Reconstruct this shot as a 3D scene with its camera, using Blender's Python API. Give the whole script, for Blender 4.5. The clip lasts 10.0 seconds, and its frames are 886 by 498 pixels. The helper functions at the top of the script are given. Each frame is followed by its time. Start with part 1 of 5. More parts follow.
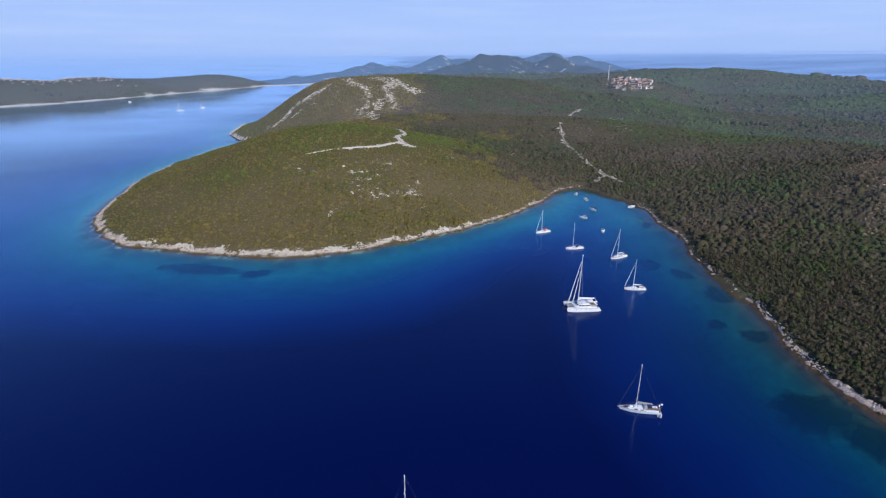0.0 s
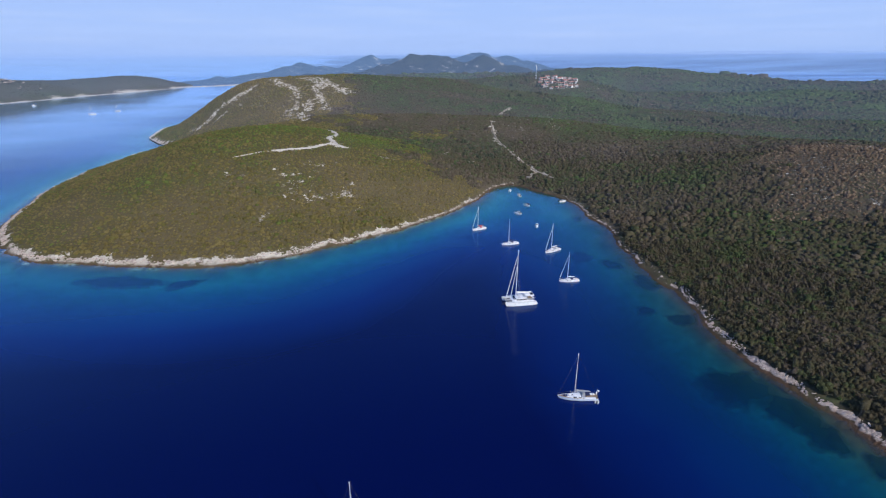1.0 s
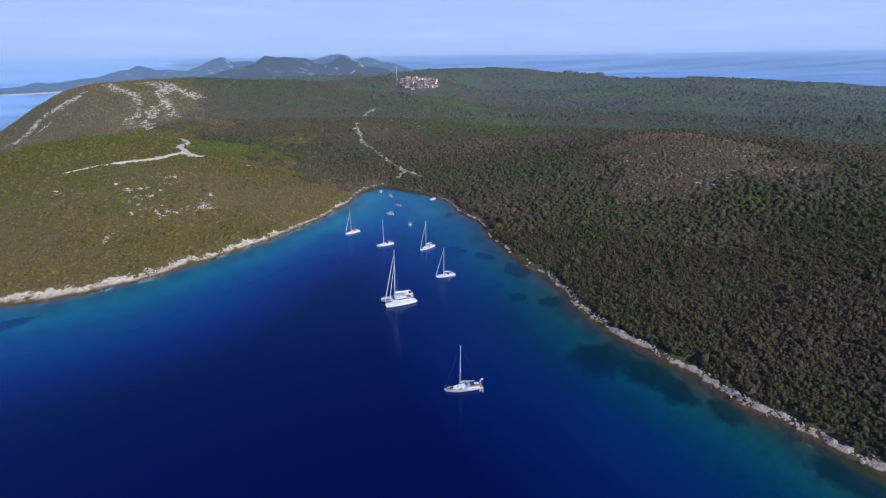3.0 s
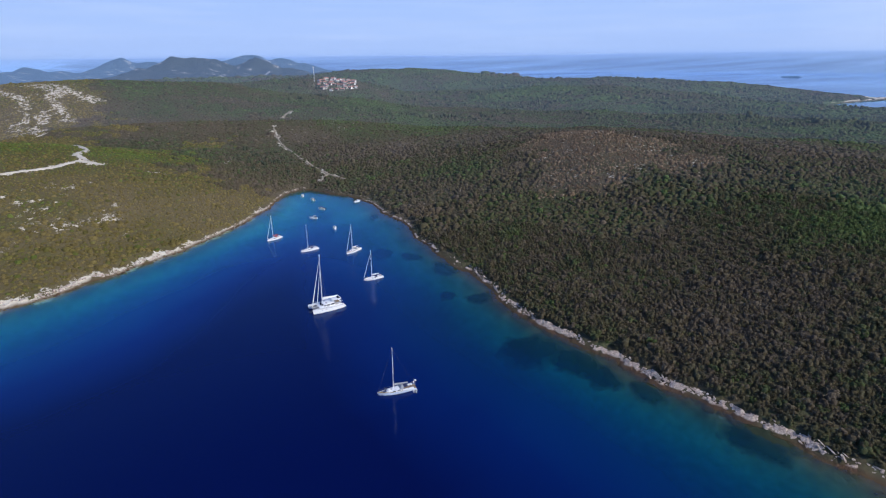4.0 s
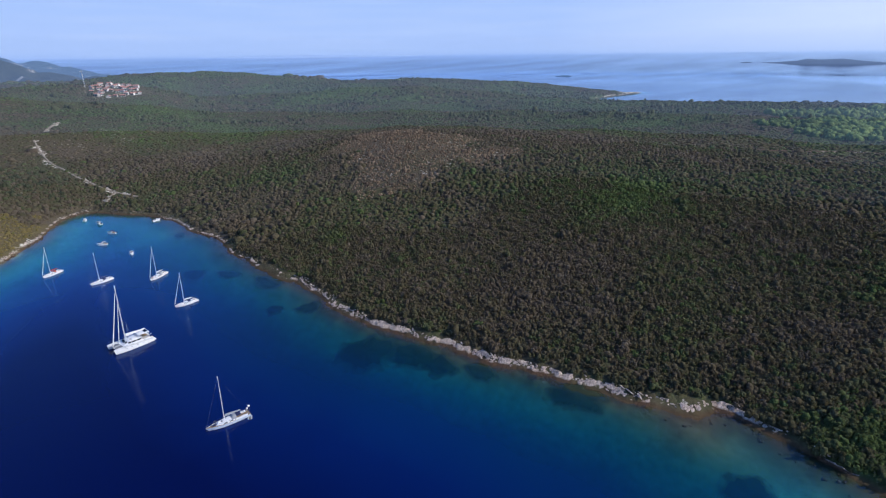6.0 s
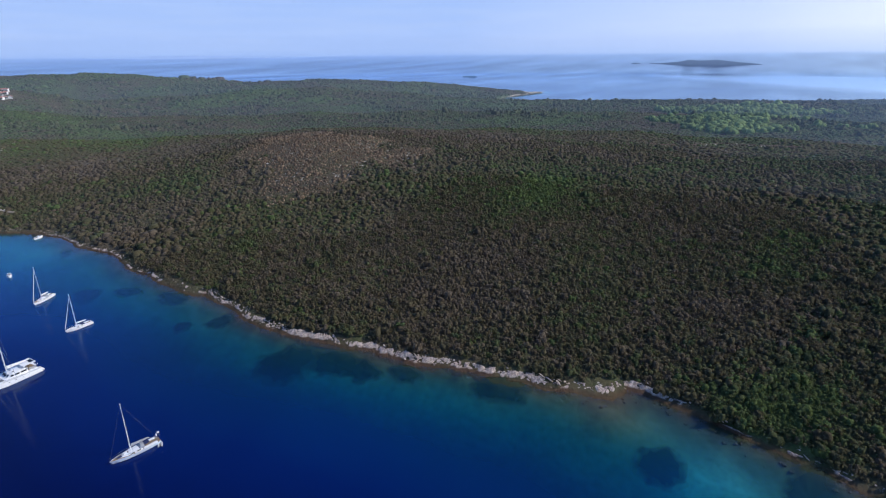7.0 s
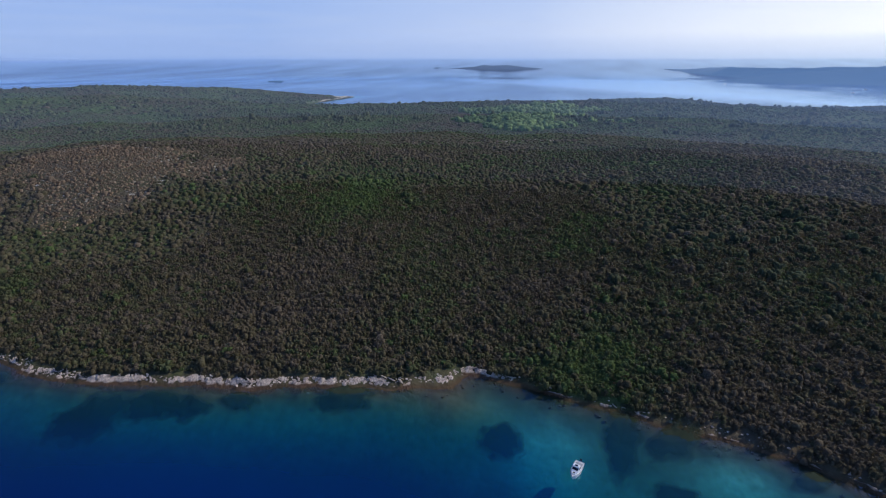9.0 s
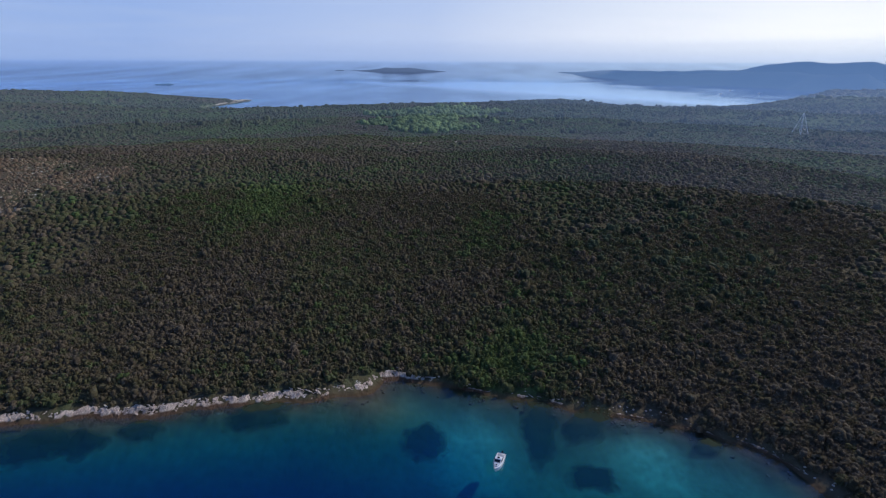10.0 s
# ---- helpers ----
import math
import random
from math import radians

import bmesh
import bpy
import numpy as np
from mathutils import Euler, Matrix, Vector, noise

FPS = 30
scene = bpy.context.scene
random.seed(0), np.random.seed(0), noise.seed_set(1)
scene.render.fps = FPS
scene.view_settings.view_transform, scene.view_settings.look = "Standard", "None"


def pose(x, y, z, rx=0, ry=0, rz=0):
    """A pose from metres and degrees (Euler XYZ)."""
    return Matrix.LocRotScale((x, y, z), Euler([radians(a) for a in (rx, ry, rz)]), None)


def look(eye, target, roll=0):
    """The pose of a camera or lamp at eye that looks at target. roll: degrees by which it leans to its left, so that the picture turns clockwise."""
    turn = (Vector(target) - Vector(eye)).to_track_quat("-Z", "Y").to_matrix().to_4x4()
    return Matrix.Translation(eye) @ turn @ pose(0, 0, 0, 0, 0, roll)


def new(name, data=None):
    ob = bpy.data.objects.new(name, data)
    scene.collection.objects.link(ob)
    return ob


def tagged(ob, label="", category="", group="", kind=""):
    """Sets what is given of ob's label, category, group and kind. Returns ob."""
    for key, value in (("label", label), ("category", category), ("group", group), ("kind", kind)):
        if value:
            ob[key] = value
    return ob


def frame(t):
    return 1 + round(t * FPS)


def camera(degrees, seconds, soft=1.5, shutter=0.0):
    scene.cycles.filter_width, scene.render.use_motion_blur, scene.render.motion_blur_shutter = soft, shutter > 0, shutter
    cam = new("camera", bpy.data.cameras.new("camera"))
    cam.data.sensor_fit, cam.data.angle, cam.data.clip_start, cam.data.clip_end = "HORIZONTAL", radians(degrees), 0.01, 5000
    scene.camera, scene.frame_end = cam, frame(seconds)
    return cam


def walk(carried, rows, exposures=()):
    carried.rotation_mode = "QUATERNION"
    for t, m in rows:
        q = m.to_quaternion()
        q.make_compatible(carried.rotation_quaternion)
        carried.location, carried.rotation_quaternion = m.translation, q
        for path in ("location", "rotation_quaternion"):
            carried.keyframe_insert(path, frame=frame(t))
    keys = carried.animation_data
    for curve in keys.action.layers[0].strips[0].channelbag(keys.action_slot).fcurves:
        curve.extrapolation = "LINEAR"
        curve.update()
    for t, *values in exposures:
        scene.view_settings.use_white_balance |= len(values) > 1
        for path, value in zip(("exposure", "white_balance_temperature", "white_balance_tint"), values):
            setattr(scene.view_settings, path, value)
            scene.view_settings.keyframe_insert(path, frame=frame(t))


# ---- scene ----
cam = camera(79.4, 10.0, soft=1.2)
PATH = [
    (0, (0.00, 0.00, 88.00), (-0.00, 93.98, 53.83), -0.43),
    (0.5, (0.21, 0.27, 87.84), (5.97, 94.05, 53.61), -0.39),
    (1, (0.42, 0.53, 87.67), (11.88, 93.78, 53.41), -0.44),
    (1.5, (0.63, 0.79, 87.51), (17.58, 93.20, 53.25), -0.47),
    (2, (0.84, 1.05, 87.35), (23.27, 92.28, 53.08), -0.56),
    (2.5, (1.06, 1.32, 87.19), (29.05, 91.02, 52.98), -0.67),
    (4, (1.71, 2.09, 86.75), (47.68, 84.05, 52.56), -0.61),
    (4.5, (1.93, 2.31, 86.63), (54.49, 80.23, 52.48), -0.59),
    (5, (2.16, 2.53, 86.51), (61.44, 75.46, 52.35), -0.61),
    (5.5, (2.38, 2.73, 86.41), (67.85, 70.17, 52.26), -0.63),
    (7, (2.99, 3.22, 86.13), (83.06, 52.43, 51.98), -0.49),
    (7.5, (3.15, 3.35, 86.06), (86.98, 45.94, 52.01), -0.48),
    (8, (3.31, 3.48, 85.99), (90.57, 38.62, 52.06), -0.41),
    (8.5, (3.46, 3.61, 85.93), (93.50, 31.02, 52.16), -0.22),
    (9, (3.60, 3.73, 85.86), (95.72, 23.38, 52.28), -0.08),
    (9.5, (3.74, 3.86, 85.80), (97.28, 15.48, 52.40), 0.03),
    (10, (3.88, 3.98, 85.74), (98.16, 7.35, 52.59), 0.20),
]
walk(cam, [(t, look(eye, target, roll)) for t, eye, target, roll in PATH],
     exposures=[(0.0, 0.04), (5.0, 0.06), (7.5, 0.01), (10.0, -0.27)])

# ---- world, sun ----
SUN_AZ, SUN_EL = 150.0, 35.0       # clockwise from +y, above the horizon
world = bpy.data.worlds.new("sky")
scene.world = world
world.use_nodes = True
wn, wl = world.node_tree.nodes, world.node_tree.links
sky = wn.new("ShaderNodeTexSky")
sky.sky_type = 'NISHITA'
sky.sun_disc = False
sky.sun_elevation = radians(SUN_EL)
sky.sun_rotation = radians(SUN_AZ)
sky.air_density, sky.dust_density, sky.ozone_density = 1.0, 0.35, 6.0
cool = wn.new("ShaderNodeMix")
cool.data_type, cool.blend_type = 'RGBA', 'MULTIPLY'
cool.inputs[0].default_value = 1.0
cool.inputs[7].default_value = (0.80, 0.93, 1.22, 1.0)
wl.new(sky.outputs[0], cool.inputs[6])
wl.new(cool.outputs[2], wn["Background"].inputs["Color"])
wn["Background"].inputs["Strength"].default_value = 0.142
sun = new("sun", bpy.data.lights.new("sun", 'SUN'))
sun.data.energy, sun.data.angle, sun.data.color = 3.6, radians(0.53), (1.0, 0.93, 0.82)
sa, se = radians(SUN_AZ), radians(SUN_EL)
to_sun = Vector((math.sin(sa) * math.cos(se), math.cos(sa) * math.cos(se), math.sin(se)))
sun.matrix_world = look(to_sun * 500, (0, 0, 0))


# ---- materials ----
class Nodes:
    """A short hand for building a node material."""

    def __init__(self, name):
        self.mat = bpy.data.materials.new(name)
        self.mat.use_nodes = True
        self.tree = self.mat.node_tree
        self.bsdf = self.tree.nodes["Principled BSDF"]
        self.out = self.tree.nodes["Material Output"]

    def add(self, kind, **given):
        node = self.tree.nodes.new("ShaderNode" + kind)
        for key, value in given.items():
            if key in node.inputs:
                self.put(node.inputs[key], value)
        return node

    def put(self, socket, value):
        if isinstance(value, bpy.types.NodeSocket):
            self.tree.links.new(value, socket)
        else:
            socket.default_value = value

    def noise(self, scale, detail=4.0, rough=0.6, vec=None):
        node = self.add("TexNoise", Scale=scale, Detail=detail, Roughness=rough)
        if vec is None:
            vec = self.add("NewGeometry").outputs["Position"]
        self.put(node.inputs["Vector"], vec)
        return node.outputs["Fac"]

    def ramp(self, fac, *stops):
        node = self.add("ValToRGB")
        el = node.color_ramp.elements
        while len(el) < len(stops):
            el.new(0.5)
        for e, (at, col) in zip(el, stops):
            e.position = at
            e.color = (*col, 1.0) if len(col) == 3 else col
        self.put(node.inputs[0], fac)
        return node.outputs[0]

    def mix(self, fac, a, b, how='MIX'):
        node = self.tree.nodes.new("ShaderNodeMix")
        node.data_type, node.blend_type = 'RGBA', how
        self.put(node.inputs[0], fac)
        for socket, value in ((node.inputs[6], a), (node.inputs[7], b)):
            self.put(socket, (*value, 1.0) if isinstance(value, tuple) and len(value) == 3 else value)
        return node.outputs[2]

    def calc(self, how, a, b=0.0, clamp=False):
        node = self.tree.nodes.new("ShaderNodeMath")
        node.operation, node.use_clamp = how, clamp
        self.put(node.inputs[0], a)
        self.put(node.inputs[1], b)
        return node.outputs[0]

    def attr(self, name):
        node = self.add("Attribute")
        node.attribute_name = name
        return node.outputs["Fac"]

    def bump(self, height, strength, distance):
        node = self.add("Bump", Strength=strength, Distance=distance)
        self.put(node.inputs["Height"], height)
        return node.outputs["Normal"]

    def done(self, color=None, rough=0.7, metal=0.0, spec=0.4, normal=None):
        i = self.bsdf.inputs
        if color is not None:
            self.put(i["Base Color"], (*color, 1.0) if isinstance(color, tuple) and len(color) == 3 else color)
        self.put(i["Roughness"], rough)
        self.put(i["Metallic"], metal)
        self.put(i["Specular IOR Level"], spec)
        if normal is not None:
            self.put(i["Normal"], normal)
        return self.mat


def ground_material():
    """Undergrowth and earth, with bare pale limestone where the sheet is bare, sand and silt under the water."""
    n = Nodes("ground")
    fine, mid = n.noise(1.3, 6), n.noise(0.25, 5)
    tuft = n.add("TexVoronoi", Scale=0.42, Vector=n.add("NewGeometry").outputs["Position"])
    crown = n.calc('SUBTRACT', 1.0, tuft.outputs["Distance"], True)
    mottle = n.calc('ADD', n.calc('MULTIPLY', n.add("SeparateColor", Color=tuft.outputs["Color"]).outputs[0], 0.55), n.calc('MULTIPLY', fine, 0.45))
    lush = n.calc('ADD', n.attr("lush"), n.calc('MULTIPLY', n.calc('SUBTRACT', mottle, 0.5), 0.5))
    # scrub tones at 0.8, painting in the shade of gaps between shrubs
    earth = n.ramp(lush, *[(0.08 + 0.84 * k / 4, tuple(v * 0.8 for v in c)) for k, c in enumerate(SCRUB_TONES)])
    earth = n.mix(n.ramp(mottle, (0.2, (0.5, 0.5, 0.5)), (0.6, (0.0, 0.0, 0.0))), earth, n.mix(0.6, earth, (0.03, 0.03, 0.02)))
    earth = n.mix(n.calc('MULTIPLY', n.attr("olive"), 0.5), earth, n.mix(1.0, earth, (1.4, 1.37, 0.8), 'MULTIPLY'))
    stone = n.ramp(mid, (0.25, (0.47, 0.41, 0.32)), (0.5, (0.69, 0.62, 0.50)), (0.75, (0.82, 0.76, 0.64)))
    stone = n.mix(n.calc('MULTIPLY', fine, 0.35), stone, (0.2, 0.16, 0.11))
    bare = n.calc('ADD', n.attr("bare"), n.calc('MULTIPLY', n.calc('SUBTRACT', n.noise(0.3, 8, 0.78), 0.5), 3.4))
    land = n.mix(n.ramp(bare, (0.62, (0.0, 0.0, 0.0)), (0.76, (1.0, 1.0, 1.0))), earth, stone)
    sand = n.ramp(mid, (0.3, (0.40, 0.39, 0.31)), (0.7, (0.54, 0.53, 0.44)))
    weedy = n.ramp(n.noise(0.12, 5), (0.42, (0.0, 0.0, 0.0)), (0.58, (1.0, 1.0, 1.0)))
    rubble = n.mix(weedy, (0.085, 0.066, 0.04), (0.145, 0.118, 0.07))
    bed = n.mix(n.attr("sandy"), rubble, sand)
    bed = n.mix(n.ramp(n.noise(0.55, 5, 0.7), (0.45, (0.0, 0.0, 0.0)), (0.7, (0.3, 0.3, 0.3))), bed, (0.09, 0.075, 0.045))
    # land across the channel greyed in its base colour, as if through haze
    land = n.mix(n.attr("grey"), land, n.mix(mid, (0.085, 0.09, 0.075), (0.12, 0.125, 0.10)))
    height = n.add("SeparateXYZ", Vector=n.add("NewGeometry").outputs["Position"]).outputs["Z"]
    col = n.mix(n.attr("wet"), land, bed)
    tide = n.ramp(n.calc('ADD', n.calc('MULTIPLY', n.calc('ABSOLUTE', n.calc('SUBTRACT', height, 0.05)), 1.0), n.calc('MULTIPLY', mid, 0.5)), (0.35, (1.0, 1.0, 1.0)), (0.9, (0.0, 0.0, 0.0)))
    col = n.mix(n.calc('MULTIPLY', tide, 0.8), col, (0.095, 0.06, 0.035))
    return n.done(col, 0.95, spec=0.02, normal=n.bump(n.calc('MULTIPLY', n.calc('ADD', fine, n.calc('MULTIPLY', crown, 1.2)), n.calc('SUBTRACT', 1.0, n.calc('MULTIPLY', n.attr("wet"), 0.85))), 0.7, 0.7))


def water_material():
    """Clear sea: a glossy skin over water that swallows red first and scatters blue, the more the deeper the bed."""
    n = Nodes("sea_water")
    depth = n.attr("depth")
    clear = [n.calc('EXPONENT', n.calc('MULTIPLY', depth, -k)) for k in (0.85, 0.185, 0.095)]
    tint = n.add("CombineColor", Red=clear[0], Green=clear[1], Blue=clear[2]).outputs[0]
    through_it = n.add("BsdfTransparent", Color=tint).outputs[0]
    far_down = n.ramp(n.calc('MULTIPLY', depth, 0.025, True), (0.05, (0.0006, 0.085, 0.31)), (0.3, (0.0004, 0.046, 0.24)), (0.6, (0.0002, 0.015, 0.14)), (0.95, (0.0001, 0.003, 0.055)))
    weedy = n.ramp(n.calc('MULTIPLY', depth, 0.025, True), (0.05, (0.0006, 0.033, 0.064)), (0.3, (0.0002, 0.015, 0.066)), (0.95, (0.0001, 0.003, 0.054)))
    scatter = n.add("BsdfDiffuse", Color=n.mix(n.attr("azure"), weedy, far_down)).outputs[0]
    ripples = n.calc('ADD', n.noise(0.9, 3), n.calc('MULTIPLY', n.noise(0.08, 3), 2.5))
    normal = n.bump(ripples, 0.2, 0.12)
    body = n.tree.nodes.new("ShaderNodeMixShader")
    n.put(body.inputs[0], n.calc('SUBTRACT', 1.0, n.calc('EXPONENT', n.calc('MULTIPLY', depth, -0.06))))
    n.put(body.inputs[1], through_it)
    n.put(body.inputs[2], scatter)
    gloss = n.add("BsdfGlossy", Color=(0.64, 0.82, 1.0, 1), Roughness=n.ramp(n.noise(0.0045, 4, 0.6), (0.4, (0.06, 0.06, 0.06)), (0.65, (0.16, 0.16, 0.16))), Normal=normal).outputs[0]
    fres = n.add("Fresnel", IOR=1.34)
    skin = n.tree.nodes.new("ShaderNodeMixShader")
    lanes = n.add("Mapping", Vector=n.add("NewGeometry").outputs["Position"])
    lanes.inputs["Rotation"].default_value = (0.0, 0.0, radians(38))
    lanes.inputs["Scale"].default_value = (0.0011, 0.0042, 0.0)
    slick = n.ramp(n.noise(1.0, 5, 0.6, lanes.outputs[0]), (0.36, (0.78, 0.78, 0.78)), (0.64, (1.12, 1.12, 1.12)))
    # calm boosts the reflection by place, to brighten the water there
    n.put(skin.inputs[0], n.calc('MULTIPLY', fres.outputs[0], n.calc('ADD', slick, n.calc('MULTIPLY', n.attr("calm"), 0.6)), True))
    n.put(skin.inputs[1], body.outputs[0])
    n.put(skin.inputs[2], gloss)
    n.put(n.out.inputs["Surface"], skin.outputs[0])
    n.tree.nodes.remove(n.bsdf)
    return n.mat


# dry brown, olive, fresh green
SCRUB_TONES = [(0.154, 0.123, 0.085), (0.131, 0.109, 0.066), (0.112, 0.106, 0.057), (0.100, 0.117, 0.053), (0.108, 0.150, 0.053)]


def leaf_material(name, shade, tones):
    """Foliage: each shrub has its own hue, each clump of leaves its own brightness; leaves let some light through."""
    n = Nodes(name)
    island = n.add("NewGeometry").outputs["Random Per Island"]
    col = n.ramp(n.attr("tone"), *[(0.08 + 0.84 * k / (len(tones) - 1), c) for k, c in enumerate(tones)])
    light = n.add("MapRange", Value=island)
    light.inputs["To Min"].default_value, light.inputs["To Max"].default_value = shade, 1.15
    col = n.mix(1.0, col, n.add("CombineColor", Red=light.outputs[0], Green=light.outputs[0], Blue=light.outputs[0]).outputs[0], 'MULTIPLY')
    sprays = n.noise(2.6, 5, 0.7)
    col = n.mix(1.0, col, n.ramp(sprays, (0.3, (0.7, 0.7, 0.7)), (0.5, (1.0, 1.0, 1.0)), (0.72, (1.3, 1.28, 1.25))), 'MULTIPLY')
    n.done(col, 0.75, spec=0.06, normal=n.bump(sprays, 0.8, 0.45))
    back = n.add("BsdfTranslucent", Color=col).outputs[0]
    both = n.tree.nodes.new("ShaderNodeMixShader")
    both.inputs[0].default_value = 0.36
    n.put(both.inputs[1], n.bsdf.outputs[0])
    n.put(both.inputs[2], back)
    n.put(n.out.inputs["Surface"], both.outputs[0])
    return n.mat


GROUND = ground_material()
WATER = water_material()
LEAF_SCRUB = leaf_material("evergreen_scrub_leaf", 0.76, SCRUB_TONES)
# the scrub tones scaled brighter and yellower for the headland
LEAF_OLIVE = leaf_material("olive_scrub_leaf", 0.70, [tuple(c * k for c, k in zip(tone, (1.50, 1.47, 0.80))) for tone in SCRUB_TONES])
LEAF_BROWN = leaf_material("heath_leaf", 0.75, [(0.18, 0.128, 0.082), (0.25, 0.178, 0.113), (0.33, 0.245, 0.16), (0.165, 0.132, 0.074)])
LEAF_GREEN = leaf_material("pine_needle", 0.8, [(0.11, 0.165, 0.06), (0.18, 0.26, 0.085), (0.25, 0.34, 0.115)])
LEAF_TREE = leaf_material("tree_leaf", 0.8, [(0.075, 0.085, 0.05), (0.10, 0.112, 0.06), (0.125, 0.14, 0.07)])
# leaf tones greyed to paint the haze over the far shore
LEAF_HAZED = leaf_material("hazed_scrub_leaf", 0.85, [(0.085, 0.09, 0.07), (0.10, 0.105, 0.08), (0.12, 0.12, 0.09)])


def haze_glow_material(name, air, base, rocky=0.8):
    """Hills far out over the sea: their own dull colour, with blue haze added to it as glow."""
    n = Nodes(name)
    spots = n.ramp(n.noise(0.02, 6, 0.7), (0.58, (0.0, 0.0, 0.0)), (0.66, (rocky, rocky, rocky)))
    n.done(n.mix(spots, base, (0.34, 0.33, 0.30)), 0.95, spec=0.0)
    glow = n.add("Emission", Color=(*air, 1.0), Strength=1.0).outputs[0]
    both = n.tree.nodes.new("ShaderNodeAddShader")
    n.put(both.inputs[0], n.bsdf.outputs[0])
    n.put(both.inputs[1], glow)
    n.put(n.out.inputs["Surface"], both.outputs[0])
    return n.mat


FAR_HILLS = haze_glow_material("distant_hills", (0.07, 0.14, 0.29), (0.028, 0.032, 0.026))
NEARER_HILLS = haze_glow_material("nearer_hills", (0.036, 0.066, 0.135), (0.034, 0.038, 0.025))
FAR_CAPE = haze_glow_material("distant_woods", (0.03, 0.10, 0.26), (0.03, 0.035, 0.022), 0.05)

# ---- the lie of the land ----
HEADLAND = [(-255, 654), (-232, 612), (-214, 594), (-218, 570), (-228, 535), (-231, 496), (-232, 450), (-229, 402), (-221, 361), (-210, 322), (-206, 308), (-195, 287),
            (-188, 276), (-175, 262), (-155, 249), (-132, 243), (-120, 240), (-96, 234), (-75, 231), (-60, 234), (-37, 244), (-13, 258), (11, 274), (38, 297),
            (63, 328), (79, 356)]
BAY = [(83, 360), (94, 365), (102, 355), (112, 338), (120, 321), (122, 298), (118, 282), (122, 260), (116, 234), (114, 217), (113, 195), (114, 174),
       (110, 152), (109, 138), (110, 122), (113, 104), (115, 89), (119, 73), (121, 59), (125, 47), (127, 33), (129, 28), (134, 25), (136, 18),
       (132, 8), (129, -2), (126, -12), (124, -22), (122, -31), (120, -40), (118, -49), (114, -57), (110, -65), (105, -70), (98, -75), (82, -75)]
SOUTH = [(60, -72), (20, -90), (-20, -150), (-100, -320), (-160, -600), (-160, -4900), (2000, -4900), (2300, -2500), (2060, -1270), (1728, -1087), (1400, -800), (1200, -610), (1090, -450), (1125, -330), (1330, -240), (1180, 0), (1150, 130),
         (1090, 215), (1050, 300), (1010, 400), (995, 455), (1005, 492), (1080, 500), (1150, 498), (1230, 488), (1272, 496), (1248, 520), (1285, 600), (1330, 660), (1230, 900), (1080, 1300), (950, 1900), (900, 2400), (500, 2600), (0, 2500), (-130, 2000), (-90, 1500), (-130, 1150), (-220, 900), (-270, 744)]
OPPOSITE = [(-1300, 700), (-1000, 900), (-847, 1057), (-787, 1128), (-738, 1243), (-689, 1405), (-615, 1587), (-566, 1758), (-575, 1900), (-680, 1960), (-860, 1740), (-960, 1500), (-1150, 1300), (-1400, 1000)]
# the crest of the island across the channel: x, y, height
CREST = [(-1300, 900, 40), (-928, 1178, 45), (-876, 1254, 37), (-850, 1296, 43), (-814, 1343, 43), (-764, 1452, 34), (-737, 1521, 38), (-659, 1675, 40), (-644, 1724, 35), (-619, 1796, 20), (-589, 1838, 2)]
LANDS = [HEADLAND + BAY + SOUTH, OPPOSITE]
# centre, height, reach along x and y
HILLS = [(-70, 380, 26, 130, 100), (-60, 690, 44, 130, 110), (-150, 640, 12, 70, 60), (120, 620, 20, 200, 150), (268, 790, 38, 110, 75),
         (0, 720, 2, 90, 90), (85, 775, 25, 75, 80), (165, 830, 16, 70, 70), (470, 1180, 42, 270, 190), (710, 1180, 13, 170, 150), (930, 1340, 22, 130, 170), (290, 290, 21, 120, 105), (330, 120, 12, 140, 110), (300, -120, 16, 160, 120),
         (840, 820, 27, 250, 200), (1140, 730, 9, 110, 90), (-165, 690, 16, 60, 60), (-120, 400, 6, 70, 90)]


def hashed(ix, iy, seed):
    h = np.sin(ix * 127.1 + iy * 311.7 + seed * 74.7) * 43758.5453
    return h - np.floor(h)


def lumps(x, y, size, seed=0):
    """Smooth noise from 0 to 1 over the plan, with lumps of that size."""
    u, v = x / size, y / size
    iu, iv = np.floor(u), np.floor(v)
    fu, fv = u - iu, v - iv
    fu, fv = fu * fu * (3 - 2 * fu), fv * fv * (3 - 2 * fv)
    a, b = hashed(iu, iv, seed), hashed(iu + 1, iv, seed)
    c, d = hashed(iu, iv + 1, seed), hashed(iu + 1, iv + 1, seed)
    return (a * (1 - fu) + b * fu) * (1 - fv) + (c * (1 - fu) + d * fu) * fv


def smooth(v, lo, hi):
    s = np.clip((v - lo) / (hi - lo), 0, 1)
    return s * s * (3 - 2 * s)


def to_line(x, y, pts, closed=False):
    """The distance from each place to a line of points."""
    best = np.full(x.shape, 1e9)
    ends = list(zip(pts, pts[1:] + pts[:1])) if closed else list(zip(pts, pts[1:]))
    for (ax, ay), (bx, by) in ends:
        dx, dy = bx - ax, by - ay
        s = np.clip(((x - ax) * dx + (y - ay) * dy) / (dx * dx + dy * dy), 0, 1)
        best = np.minimum(best, (x - ax - s * dx) ** 2 + (y - ay - s * dy) ** 2)
    return np.sqrt(best)


